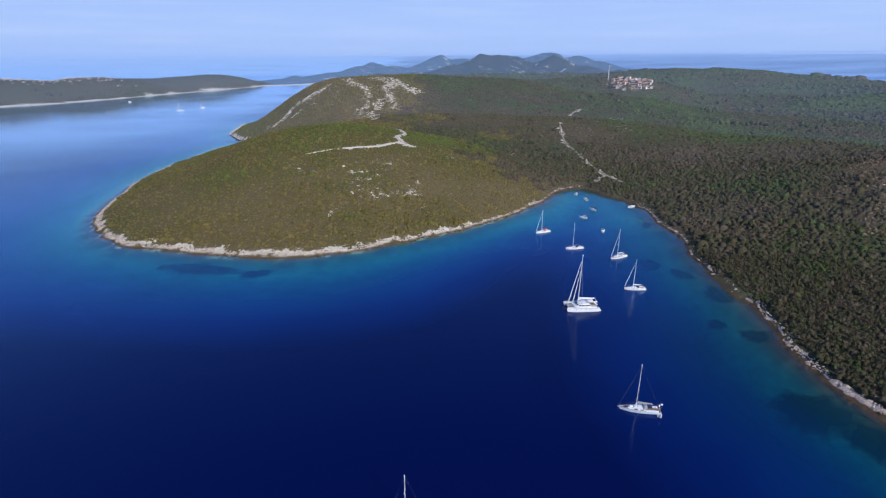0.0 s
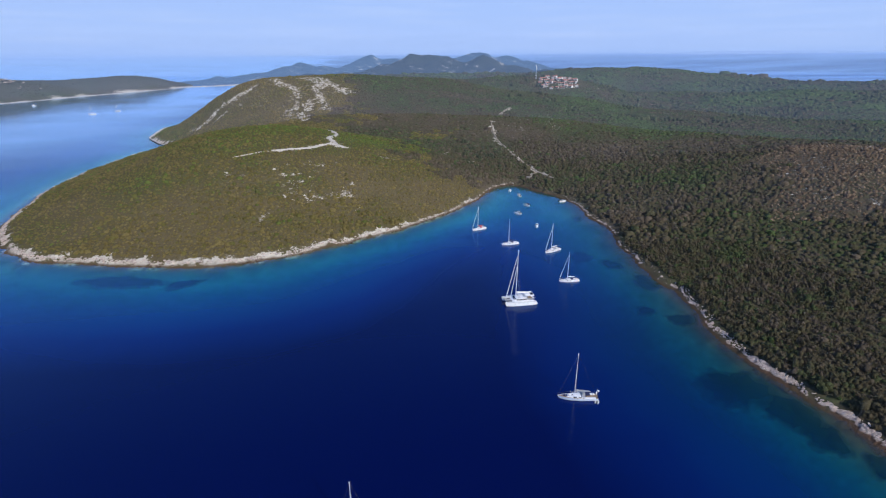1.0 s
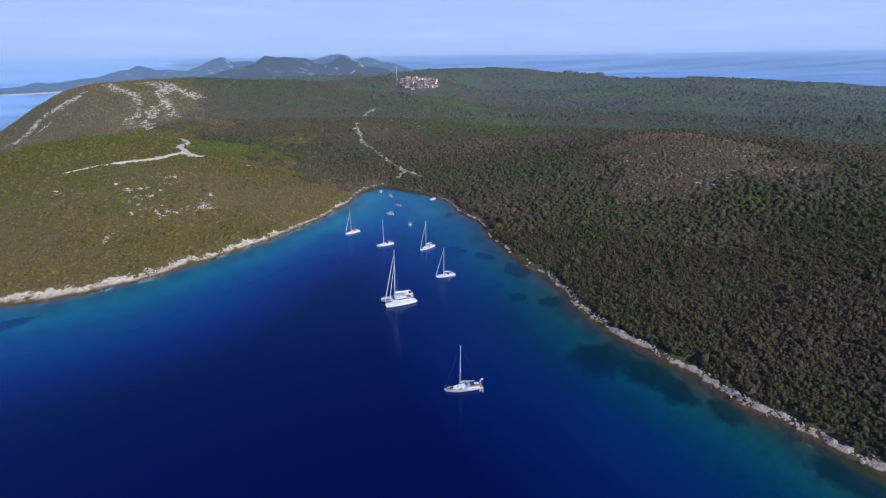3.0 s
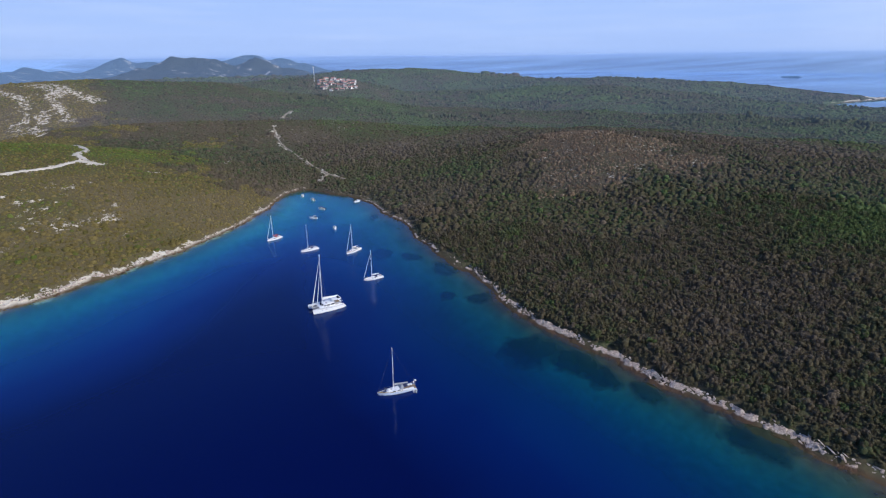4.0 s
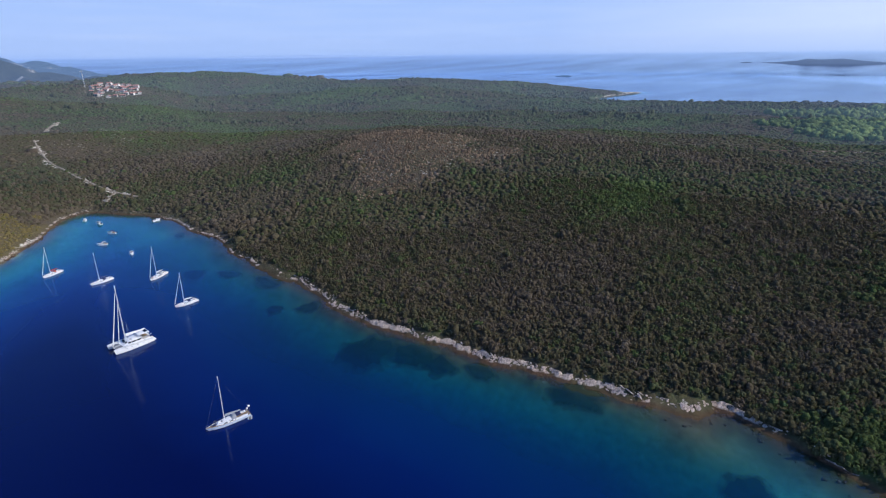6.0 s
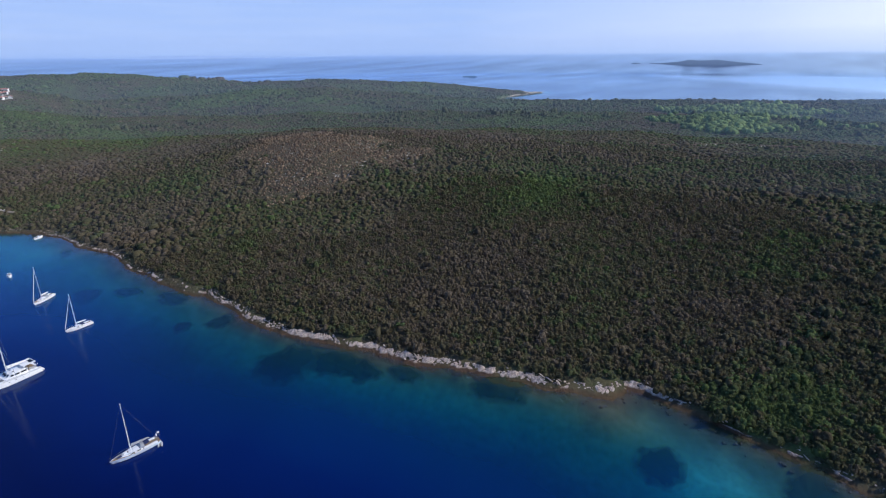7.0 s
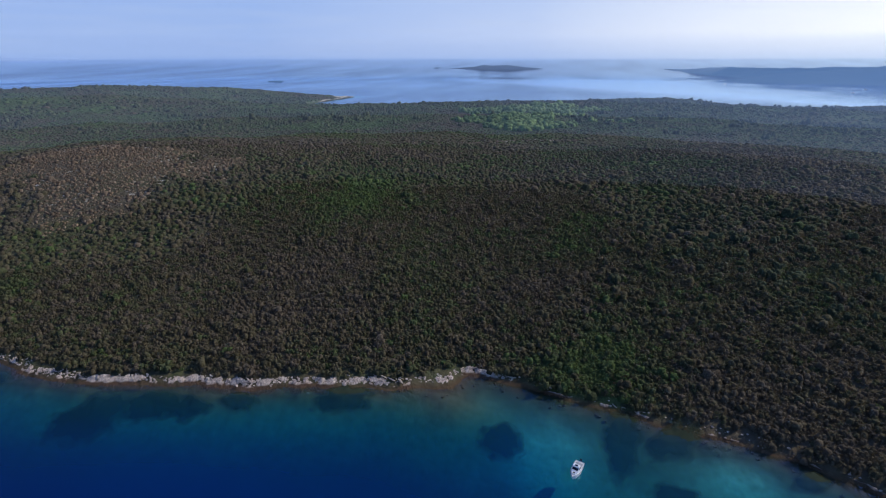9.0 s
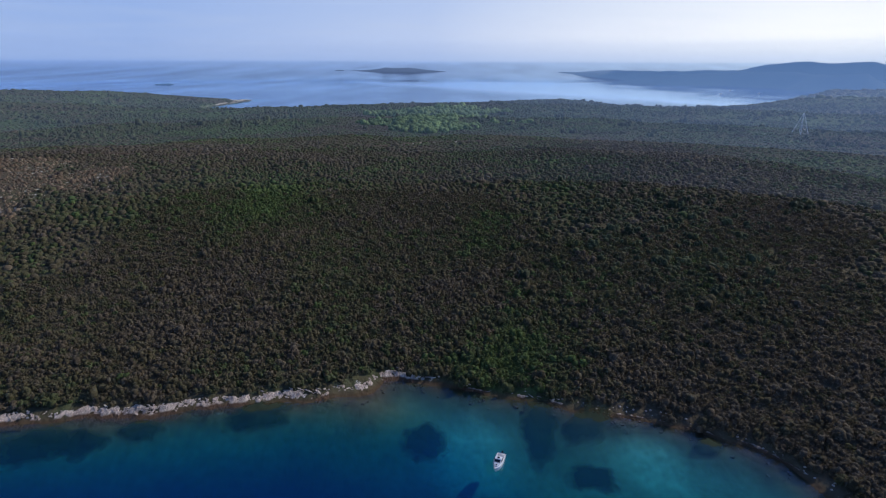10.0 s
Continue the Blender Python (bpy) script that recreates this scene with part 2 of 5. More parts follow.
def ridge(x, y, crest, wide, steep=1.4):
    """The height of a ridge that falls away on both sides of its crest line."""
    best = np.zeros(x.shape)
    for (ax, ay, ah), (bx, by, bh) in zip(crest, crest[1:]):
        dx, dy = bx - ax, by - ay
        s = np.clip(((x - ax) * dx + (y - ay) * dy) / (dx * dx + dy * dy), 0, 1)
        far = np.hypot(x - ax - s * dx, y - ay - s * dy)
        best = np.maximum(best, (ah + (bh - ah) * s) * np.exp(-(far / wide) ** steep))
    return best


def inside(x, y, pts):
    odd = np.zeros(x.shape, bool)
    for (ax, ay), (bx, by) in zip(pts, pts[1:] + pts[:1]):
        if ay != by:
            odd ^= ((ay > y) != (by > y)) & (x < (bx - ax) * (y - ay) / (by - ay) + ax)
    return odd


def inland(x, y):
    """Metres from the waterline, positive on land."""
    d = np.full(x.shape, -1e9)
    for land in LANDS:
        e = to_line(x, y, land, True)
        d = np.maximum(d, np.where(inside(x, y, land), e, -e))
    return d + (lumps(x, y, 9, 1) - 0.5) * 3.0 + (lumps(x, y, 3.5, 2) - 0.5) * 1.2


def far_rise(x, y):
    """The sea is a sheet that climbs to the eye's level far out, where the horizon is."""
    return 85.0 * smooth(np.hypot(x, y), 2700, 4900)


TRACK = [(-86, 336), (-70, 347), (-64, 350), (-49, 356), (-39, 365), (-29, 374), (-20, 369)]
TRACK_UP = [(-26, 374), (-33, 386), (-27, 404), (-36, 436)]
ROAD = [(123, 357), (115, 380), (108, 417), (106, 462), (109, 497), (114, 528)]
ROAD_BRANCH = [(107, 365), (110, 370), (117, 376)]
ROAD_UPPER = [(128, 552), (134, 563), (146, 580)]
RIDGE_TRACK = [(332, 252), (351, 198), (366, 156), (383, 141), (432, 104), (485, 58), (511, 41), (515, -20)]
# bare ground: centre, reaches, how bare
BARE = [(-42, 328, 26, 9, 0.36), (-44, 304, 34, 26, 0.36), (-85, 313, 10, 9, 0.82), (-105, 280, 10, 7, 0.4),
        (-90, 615, 60, 60, 0.32), (-150, 626, 40, 26, 0.36), (-60, 640, 40, 36, 0.34), (255, 235, 60, 70, 0.40), (312, 318, 22, 24, 0.62), (300, 262, 18, 30, 0.42), (288, 190, 24, 10, 0.5),
        (262, 742, 46, 12, 0.5), (222, 752, 22, 14, 0.45), (312, 742, 26, 12, 0.4), (150, 520, 60, 40, 0.36), (330, 640, 120, 60, 0.36), (620, 560, 180, 80, 0.32), (589, -316, 26, 7, 0.95)]


# tongues of scree down the second hill: lines and half widths
SCREE = [([(-76, 664), (-62, 656), (-52, 636)], 11.0), ([(-52, 640), (-38, 626), (-28, 618)], 5.0), ([(-63, 645), (-60, 614), (-54, 594), (-50, 578)], 6.0),
         ([(-112, 660), (-100, 642), (-84, 630)], 6.0), ([(-88, 636), (-81, 606), (-79, 585)], 4.0), ([(-84, 578), (-86, 556)], 4.5), ([(-67, 594), (-68, 576), (-76, 562), (-68, 550)], 6.0),
         ([(-135, 644), (-147, 638), (-158, 632)], 4.5), ([(-156, 634), (-168, 630), (-176, 618)], 5.5), ([(-178, 612), (-190, 610)], 3.0), ([(-160, 612), (-168, 600)], 3.0)]
# patches and strips of bare limestone in the scrub of the front headland and by the bay
OPEN_ROCK = [([(-60, 298), (-54, 303), (-49, 309), (-42, 312), (-38, 318), (-36, 326)], 0.9), ([(-47, 305), (-51, 296), (-53, 291)], 0.9), ([(-38, 293), (-30, 296)], 1.6), ([(-41, 303), (-36, 296)], 0.6),
             ([(-19, 299), (-17, 303)], 2.2), ([(-17, 315), (-13, 317)], 1.8), ([(-30, 334), (-22, 343)], 1.0), ([(-61, 275), (-57, 277)], 1.8), ([(-63, 268), (-61, 270)], 0.6), ([(-62, 326), (-56, 319), (-45, 320)], 0.9),
             ([(-38, 339), (-32, 332)], 0.9), ([(4, 363), (9, 366)], 1.4), ([(51, 404), (56, 418), (62, 432)], 1.0), ([(35, 425), (39, 427)], 1.0), ([(-13, 286), (-11, 288)], 0.8), ([(70, 395), (74, 400)], 0.8)]


def lushness(x, y):
    """How green the scrub is, from dry brown to fresh green."""
    v = 0.44 + (lumps(x, y, 130, 9) - 0.5) * 0.45 + (lumps(x, y, 45, 12) - 0.5) * 0.4 + (lumps(x, y, 15, 33) - 0.5) * 0.35
    v = v + 0.24 * smooth(np.hypot(x, y), 380, 760) * smooth(x, -40, 60)
    for cx, cy, rx, ry, much in ((-120, 620, 110, 110, -0.3), (-70, 405, 110, 45, 0.32), (30, 440, 80, 60, 0.2), (-60, 320, 130, 80, 0.08), (255, 245, 110, 120, -0.14), (-60, 262, 150, 36, -0.3), (20, 310, 60, 40, -0.25), (-160, 330, 50, 70, -0.15), (190, 430, 90, 60, -0.14),
                               (141, -14, 16, 22, 0.5), (262, 103, 34, 14, 0.55), (188, 298, 22, 26, 0.34), (230, -8, 26, 10, 0.35), (330, 60, 60, 30, 0.1), (165, 204, 14, 12, 0.25), (240, 470, 60, 30, 0.2), (450, 90, 90, 60, -0.25), (300, 20, 90, 60, -0.18)):
        v = v + much * np.exp(-((x - cx) / rx) ** 2 - ((y - cy) / ry) ** 2)
    v = np.where((x > 60) & (np.hypot(x, y) < 300), v - 0.03, v)
    v = np.maximum(v, 0.36 * smooth(np.hypot(x, y), 380, 800) * smooth(x, 0, 80))
    return np.clip(v, 0.0, 1.0)


def bareness(x, y, d):
    b = np.zeros(x.shape)
    for cx, cy, rx, ry, much in BARE:
        e = ((x - cx) / rx) ** 2 + ((y - cy) / ry) ** 2
        b = np.maximum(b, much * smooth(-e, -1.8, -0.1) * (0.45 + 0.55 * smooth(lumps(x, y, 9, 5) * 0.6 + lumps(x, y, 19, 6) * 0.4, 0.36, 0.6)))
    for line, wide in SCREE:
        rough = (lumps(x, y, 11, 44) - 0.5) * 7 + (lumps(x, y, 5, 45) - 0.5) * 5
        b = np.maximum(b, 0.74 - 0.74 * smooth(to_line(x, y, line) + rough, wide * 0.6, wide + 5))
    for line, wide in OPEN_ROCK:
        b = np.maximum(b, 0.66 - 0.66 * smooth(to_line(x, y, line) + (lumps(x, y, 4, 46) - 0.5) * 2.5, wide, wide + 2.2))
    b = b * np.where((x > 62) & (y > 330), smooth(lumps(x, y, 9, 5), 0.3, 0.7), 1.0)
    for line, wide in ((TRACK[2:], 2.2), (TRACK_UP, 1.8), (ROAD, 1.8), (ROAD_BRANCH, 1.8), (ROAD_UPPER, 1.6), (RIDGE_TRACK, 1.6)):
        b = np.maximum(b, 1 - smooth(to_line(x, y, line) + lumps(x, y, 6, 7) * 1.6, wide, wide + 1.6))
    rim = 0.9 + 2.1 * smooth(-x, -40, 110) + 2.0 * lumps(x, y, 14, 8)
    b = np.maximum(b, 0.95 * (((x - 1250) / 55) ** 2 + ((y - 503) / 26) ** 2 < 1))
    rim = rim + 5.0 * (np.hypot(x - 1150, y - 500) < 170)
    return np.maximum(b, (d > -2.0) * (1 - smooth(d, rim, rim + 1.5)))


def ground(x, y, d=None):
    """The height of the ground, or of the sea bed."""
    x, y = np.asarray(x, float), np.asarray(y, float)
    if d is None:
        d = inland(x, y)
    up = np.maximum(d, 0)
    z = 1.5 * (1 - np.exp(-up / 2.2)) + 12 * (1 - np.exp(-up / 110))
    for cx, cy, h, rx, ry in HILLS:
        z = z + h * np.exp(-((x - cx) / rx) ** 2 - ((y - cy) / ry) ** 2) * (1 - np.exp(-up / 40))
    far = x < -330
    if far.any():
        z[far] = z[far] * 0.15 + ridge(x[far], y[far], CREST, 120.0) * (1 - np.exp(-up[far] / 30))
    z = z + (lumps(x, y, 60, 3) - 0.5) * 5 * smooth(up, 10, 120) + (lumps(x, y, 6, 4) - 0.5) * 0.7 * smooth(up, 0, 3)
    out = np.maximum(-d, 0)
    cove = np.exp(-((x - 105) / 60) ** 2 - ((y + 30) / 50) ** 2)
    head = np.exp(-((x - 95) / 45) ** 2 - ((y - 330) / 60) ** 2)
    shelf = 23 + 36 * cove + 26 * head + 16 * smooth(-x, -40, 40) * smooth(y, 120, 200)
    deep = 0.25 * (1 - np.exp(-out)) + 0.8 * smooth(out, 0, 6) + 6.3 * (1 - np.exp(-np.maximum(out - 4, 0) / 14)) * (1 - 0.45 * cove) + 34 * smooth(out, shelf * 0.4, shelf * 2.6 + 30) * (1 - 0.5 * smooth(x, 20, 70) * smooth(y, 140, 300))
    deep = deep * (1 - 0.6 * np.exp(-((x - 122) / 12) ** 2 - ((y - 25) / 17) ** 2))
    return np.where(d > 0, z, -deep) + far_rise(x, y)


def sandiness(x, y, d):
    """Where the bed is clean sand rather than rubble and weed."""
    s = 0.46 * smooth(-d, 4, 13)
    for cx, cy, rx, ry in ((108, 0, 13, 11), (107, -42, 12, 8)):
        s = np.maximum(s, smooth(-((x - cx) / rx) ** 2 - ((y - cy) / ry) ** 2, -1.4, -0.5) * smooth(-d, 3, 11))
    s = s * (1 - 0.9 * np.exp(-((x - 121) / 10) ** 2 - ((y - 27) / 17) ** 2)) * (1 - 0.85 * np.exp(-((x - 111) / 9) ** 2 - ((y + 18) / 10) ** 2))
    s = np.maximum(s, 0.75 * smooth(-x, -70, -40) * smooth(-d, 3, 14))
    return np.maximum(s, smooth(y, 230, 300) * smooth(-d, 3, 12) * 0.9)


def azure(x, y):
    """Where the bed below is mostly pale sand, so that the water above looks azure."""
    a = np.maximum(smooth(-x, -95, -20), smooth(y - 0.5 * x, 90, 190))
    for cx, cy, rx, ry, much in ((107, 1, 15, 12, 0.9), (103, -44, 20, 15, 0.45)):
        a = np.maximum(a, much * np.exp(-((x - cx) / rx) ** 2 - ((y - cy) / ry) ** 2))
    a = np.clip(0.36 + 0.64 * a + (lumps(x, y, 40, 24) - 0.5) * 0.4, 0, 1)
    for cx, cy, rx, ry in ((98, 120, 8, 10), (106, 102, 7, 10), (99, 172, 4, 5), (105, 158, 5, 7)):
        a = a * (1 - 0.9 * np.exp(-((x - cx) / rx) ** 2 - ((y - cy) / ry) ** 2))
    return a


def on_headland(x, y):
    ragged = (lumps(x, y, 55, 15) - 0.5) * 90 + (lumps(x, y, 7, 22) - 0.5) * 50
    return ((x + ragged < 45) & (y + ragged < 470)) | ((x + ragged < -30) & (y < 760))


def grid_lines(lo, hi, step, end):
    inner = np.arange(lo, hi + step / 2, step)
    grow = np.cumsum(step * 1.036 ** np.arange(1, 130))
    after, before = hi + grow[hi + grow < end], lo - grow[lo - grow > -end]
    return np.concatenate([[-end], before[::-1], inner, after, [end]])


def sheet(name, verts, quads, material, attributes):
    me = bpy.data.meshes.new(name)
    me.vertices.add(len(verts))
    me.vertices.foreach_set("co", np.ascontiguousarray(verts, np.float32).ravel())
    k = quads.shape[1]
    me.loops.add(quads.size)
    me.loops.foreach_set("vertex_index", np.ascontiguousarray(quads, np.int32).ravel())
    me.polygons.add(len(quads))
    me.polygons.foreach_set("loop_start", np.arange(0, quads.size, k, dtype=np.int32))
    for key, values in attributes.items():
        a = me.attributes.new(key, 'FLOAT', 'POINT')
        a.data.foreach_set("value", np.ascontiguousarray(values, np.float32))
    me.update(calc_edges=True)
    me.materials.append(material)
    return new(name, me)


GX, GY = grid_lines(-260, 420, 5.0, 4900), grid_lines(-110, 620, 5.0, 4900)
MX, MY = np.meshgrid(GX, GY)
FX, FY = MX.ravel(), MY.ravel()
FD = inland(FX, FY)
FZ = ground(FX, FY, FD)
nx, ny = len(GX), len(GY)
at = np.arange(nx * ny).reshape(ny, nx)
QUADS = np.stack([at[:-1, :-1], at[:-1, 1:], at[1:, 1:], at[1:, :-1]], -1).reshape(-1, 4)
# grey marks the ground that gets the haze tint
land = sheet("ground", np.stack([FX, FY, FZ], 1), QUADS, GROUND,
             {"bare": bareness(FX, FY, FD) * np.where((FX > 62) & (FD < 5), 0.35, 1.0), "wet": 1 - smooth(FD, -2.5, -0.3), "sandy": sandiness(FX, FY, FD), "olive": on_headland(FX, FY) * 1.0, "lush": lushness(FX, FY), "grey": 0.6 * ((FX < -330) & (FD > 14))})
land.data.polygons.foreach_set("use_smooth", np.ones(len(QUADS), bool))
tagged(land, "rolling limestone island ground with scrub earth and pale shore", "ground", kind="structure")
sea_quads = QUADS[(FD[QUADS] < 6).any(1)]
used, back = np.unique(sea_quads, return_inverse=True)
sea_z = far_rise(FX[used], FY[used])
# calm: reflection boost over the channel and the far bay
sea = sheet("water", np.stack([FX[used], FY[used], sea_z], 1), back.reshape(-1, 4), WATER, {"depth": np.maximum(sea_z - FZ[used], 0.0), "azure": azure(FX[used], FY[used]), "calm": smooth(-FX[used] + (lumps(FX[used], FY[used], 120, 37) - 0.5) * 120, 190, 420) * smooth(FY[used], 250, 700) + 1.2 * smooth(FX[used] * 0.6 - FY[used] * 0.8, 950, 1300) * (np.hypot(FX[used], FY[used]) < 2500)})
sea.data.polygons.foreach_set("use_smooth", np.ones(len(sea_quads), bool))
sea.visible_shadow = False
tagged(sea, "calm deep blue sea turning turquoise over the shallows", "water", kind="structure")


# ---- tracks ----
def track_material(name, color):
    n = Nodes(name)
    return n.done(n.mix(n.noise(0.5, 5, 0.65), tuple(c * 0.62 for c in color), color), 0.95, spec=0.1, normal=n.bump(n.noise(2.0, 4), 0.5, 0.2))


def ribbon(pts, wide, material, label, start=1.0):
    """A worn track laid over the ground, of uneven width."""
    p = []
    for (ax, ay), (bx, by) in zip(pts, pts[1:]):
        m = max(2, int(math.hypot(bx - ax, by - ay) / 2.5))
        p += [(ax + (bx - ax) * j / m, ay + (by - ay) * j / m) for j in range(m)]
    p = np.array(p + [pts[-1]], float)
    for _ in range(3):
        p[1:-1] = (p[:-2] + 2 * p[1:-1] + p[2:]) / 4
    way = np.gradient(p, axis=0)
    way /= np.linalg.norm(way, axis=1)[:, None]
    side = np.stack([-way[:, 1], way[:, 0]], 1)
    rows = []
    for e in (-1, -0.5, 0.5, 1):
        half = wide / 2 * (0.5 + 1.0 * lumps(p[:, 0], p[:, 1] + e * 40, 7, 27)) * (start + (1 - start) * np.linspace(0, 1, len(p)) ** 1.5)
        q = p + side * (half * e)[:, None]
        rows.append(np.column_stack([q, ground(q[:, 0], q[:, 1]) + (0.45 if abs(e) < 1 else -0.1)]))
    v = np.stack(rows, 1)
    k = np.arange(v.shape[0] * 4).reshape(-1, 4)
    quads = np.stack([k[:-1, :-1], k[1:, :-1], k[1:, 1:], k[:-1, 1:]], -1).reshape(-1, 4)
    return tagged(sheet("road", v.reshape(-1, 3), quads, material, {}), label, "track", kind="structure")


def shore_band(pts, tall, wide, label):
    """A low pale limestone shore along a far coast, uneven in height."""
    p = []
    for (ax, ay), (bx, by) in zip(pts, pts[1:]):
        m = max(2, int(math.hypot(bx - ax, by - ay) / 5))
        p += [(ax + (bx - ax) * j / m, ay + (by - ay) * j / m) for j in range(m)]
    p = np.array(p, float)
    for _ in range(2):
        p[1:-1] = (p[:-2] + 2 * p[1:-1] + p[2:]) / 4
    way = np.gradient(p, axis=0)
    way /= np.linalg.norm(way, axis=1)[:, None]
    side = np.stack([-way[:, 1], way[:, 0]], 1)
    up = tall * (0.75 + 0.4 * lumps(p[:, 0], p[:, 1], 26, 41) + 0.5 * (lumps(p[:, 0], p[:, 1], 8, 42) - 0.5))
    rows = [np.column_stack([p + side * (wide * e)[:, None], up * h]) for e, h in ((-1.0 - 0.5 * lumps(p[:, 0], p[:, 1], 11, 43), -0.4), (-0.3 + 0 * up, 0.3), (0.3 + 0 * up, 0.9), (1.2 + 0 * up, 1.0))]
    v = np.stack(rows, 1)
    k = np.arange(v.shape[0] * 4).reshape(-1, 4)
    quads = np.stack([k[:-1, :-1], k[1:, :-1], k[1:, 1:], k[:-1, 1:]], -1).reshape(-1, 4)
    return tagged(sheet("trim", v.reshape(-1, 3), quads, SHORE_STONE, {}), label, "shore", kind="structure")


SHORE_STONE = track_material("washed_limestone", (0.66, 0.61, 0.54))
shore_band([(-1000, 900), (-847, 1057), (-787, 1128), (-738, 1243), (-689, 1405), (-615, 1587), (-566, 1758)], 1.9, 7.0, "pale limestone shore across the channel")
shore_band([(-575, 1750), (-481, 1815), (-371, 1910), (-330, 1975)], 1.8, 7.0, "pale limestone shore at the head of the channel")
shore_band([(1262, 508), (1272, 496), (1230, 488), (1150, 498)], 1.0, 2.5, "pale rocky shore of the far point")
shore_band([(-205, 583), (-228, 607), (-255, 654), (-270, 744), (-220, 900)], 1.1, 2.0, "pale limestone shore of the second headland")
PALE_TRACK = track_material("crushed_limestone", (0.62, 0.56, 0.47))
ROAD_STONE = track_material("worn_road_stone", (0.38, 0.32, 0.24))
# earth colour darkened to paint in the shadow of the verge
SHADED_TRACK = track_material("shaded_track_earth", (0.14, 0.095, 0.065))
ribbon(TRACK, 4.8, PALE_TRACK, "pale gravel track across the headland", 0.06)
ribbon(TRACK_UP, 3.6, PALE_TRACK, "pale gravel track climbing the headland")
ribbon(ROAD, 1.7, ROAD_STONE, "narrow pale road down to the bay")
ribbon(ROAD_BRANCH, 2.6, ROAD_STONE, "short pale turnout beside the bay road")
ribbon(ROAD_UPPER, 2.6, ROAD_STONE, "narrow pale road over the far slope")
ribbon(RIDGE_TRACK, 2.6, SHADED_TRACK, "brown earth track along the ridge, darkened for verge shadow")


# ---- scrub ----
def shrub_forms(count, lobes, sides, levels, leaves, size, seed):
    """Some shrub shapes: rounded clumps of foliage grown into one another, with sprays of leaves standing out of them."""
    r = np.random.default_rng(seed)
    forms = []
    for _ in range(count):
        verts, tris, n = [], [], 0
        for k in range(lobes):
            away = 0.0 if lobes == 1 else r.uniform(0.2, 0.58)
            turn = 2 * math.pi * (k + r.uniform(-0.3, 0.3)) / lobes
            mid = np.array([math.cos(turn) * away, math.sin(turn) * away, r.uniform(-0.1, 0.35) if lobes > 1 else 0.0])
            wide = r.uniform(0.42, 0.62) if lobes > 1 else r.uniform(0.8, 1.05)
            high = wide * r.uniform(0.9, 1.3) if lobes > 1 else r.uniform(0.8, 1.1)
            rows = [(math.cos(a), math.sin(a)) for a in np.linspace(-0.55, 0.95, levels)]
            v = []
            for j, (out, up) in enumerate(rows):
                ang = 2 * math.pi * (np.arange(sides) + 0.5 * j) / sides + r.uniform(-0.2, 0.2, sides)
                far = out * r.uniform(0.7, 1.25, sides)
                v.append(np.stack([np.cos(ang) * far * wide, np.sin(ang) * far * wide, up * high * r.uniform(0.7, 1.2, sides)], 1))
            v.append(np.array([[r.uniform(-0.12, 0.12) * wide, r.uniform(-0.12, 0.12) * wide, high]]))
            t = []
            for j in range(levels - 1):
                for q in range(sides):
                    p0, p1 = j * sides + q, j * sides + (q + 1) % sides
                    t += [(p0, p1, p0 + sides), (p1, p1 + sides, p0 + sides)]
            last = (levels - 1) * sides
            t += [(last + q, last + (q + 1) % sides, levels * sides) for q in range(sides)]
            verts.append(np.concatenate(v) + mid)
            tris.append(np.array(t) + n)
            n += len(verts[-1])
        if leaves:
            way = r.normal(size=(leaves, 3))
            way[:, 2] = np.abs(way[:, 2]) * 1.0
            way /= np.linalg.norm(way, axis=1)[:, None]
            mid = way * r.uniform(0.8, 1.08, (leaves, 1))
            a, b = r.normal(size=(leaves, 3)), r.normal(size=(leaves, 3))
            a *= size / np.linalg.norm(a, axis=1)[:, None]
            b *= size / np.linalg.norm(b, axis=1)[:, None]
            verts.append(np.stack([mid + a, mid - 0.5 * a + b * 0.8, mid - 0.5 * a - b * 0.8], 1).reshape(-1, 3))
            tris.append(n + np.arange(leaves * 3).reshape(-1, 3))
        forms.append((np.concatenate(verts), np.concatenate(tris)))
    return forms


def scatter(name, places, radius, tall, forms, material, label, tone, sink=0.02, soft_shaded=True):
    """Joins a copy of one of the forms at each place into one mesh."""
    r = np.random.default_rng(len(places))
    which = r.integers(0, len(forms), len(places))
    V, T, A = [], [], []
    n = 0
    for k, (v, t) in enumerate(forms):
        p = which == k
        m = int(p.sum())
        if not m:
            continue
        turn = r.uniform(0, 2 * math.pi, m)
        c, s = np.cos(turn)[:, None], np.sin(turn)[:, None]
        sx, sz = radius[p][:, None], tall[p][:, None]
        x = (v[None, :, 0] * c - v[None, :, 1] * s) * sx + places[p, 0:1]
        y = (v[None, :, 0] * s + v[None, :, 1] * c) * sx + places[p, 1:2]
        z = (v[None, :, 2] + sink) * sz + places[p, 2:3]
        V.append(np.stack([x, y, z], -1).reshape(-1, 3))
        T.append((t[None] + (n + np.arange(m) * len(v))[:, None, None]).reshape(-1, 3))
        A.append(np.repeat(tone[p], len(v)))
        n += m * len(v)
    ob = sheet(name, np.concatenate(V), np.concatenate(T), material, {"tone": np.concatenate(A)})
    ob.data.polygons.foreach_set("use_smooth", np.full(len(ob.data.polygons), soft_shaded))
    return tagged(ob, label, "scrub", kind="stuff")


def strewn(x0, x1, y0, y1, step, seed):
    r = np.random.default_rng(seed)
    x, y = np.meshgrid(np.arange(x0, x1, step), np.arange(y0, y1, step))
    return (x + r.uniform(-0.45, 0.45, x.shape) * step).ravel(), (y + r.uniform(-0.45, 0.45, y.shape) * step).ravel()


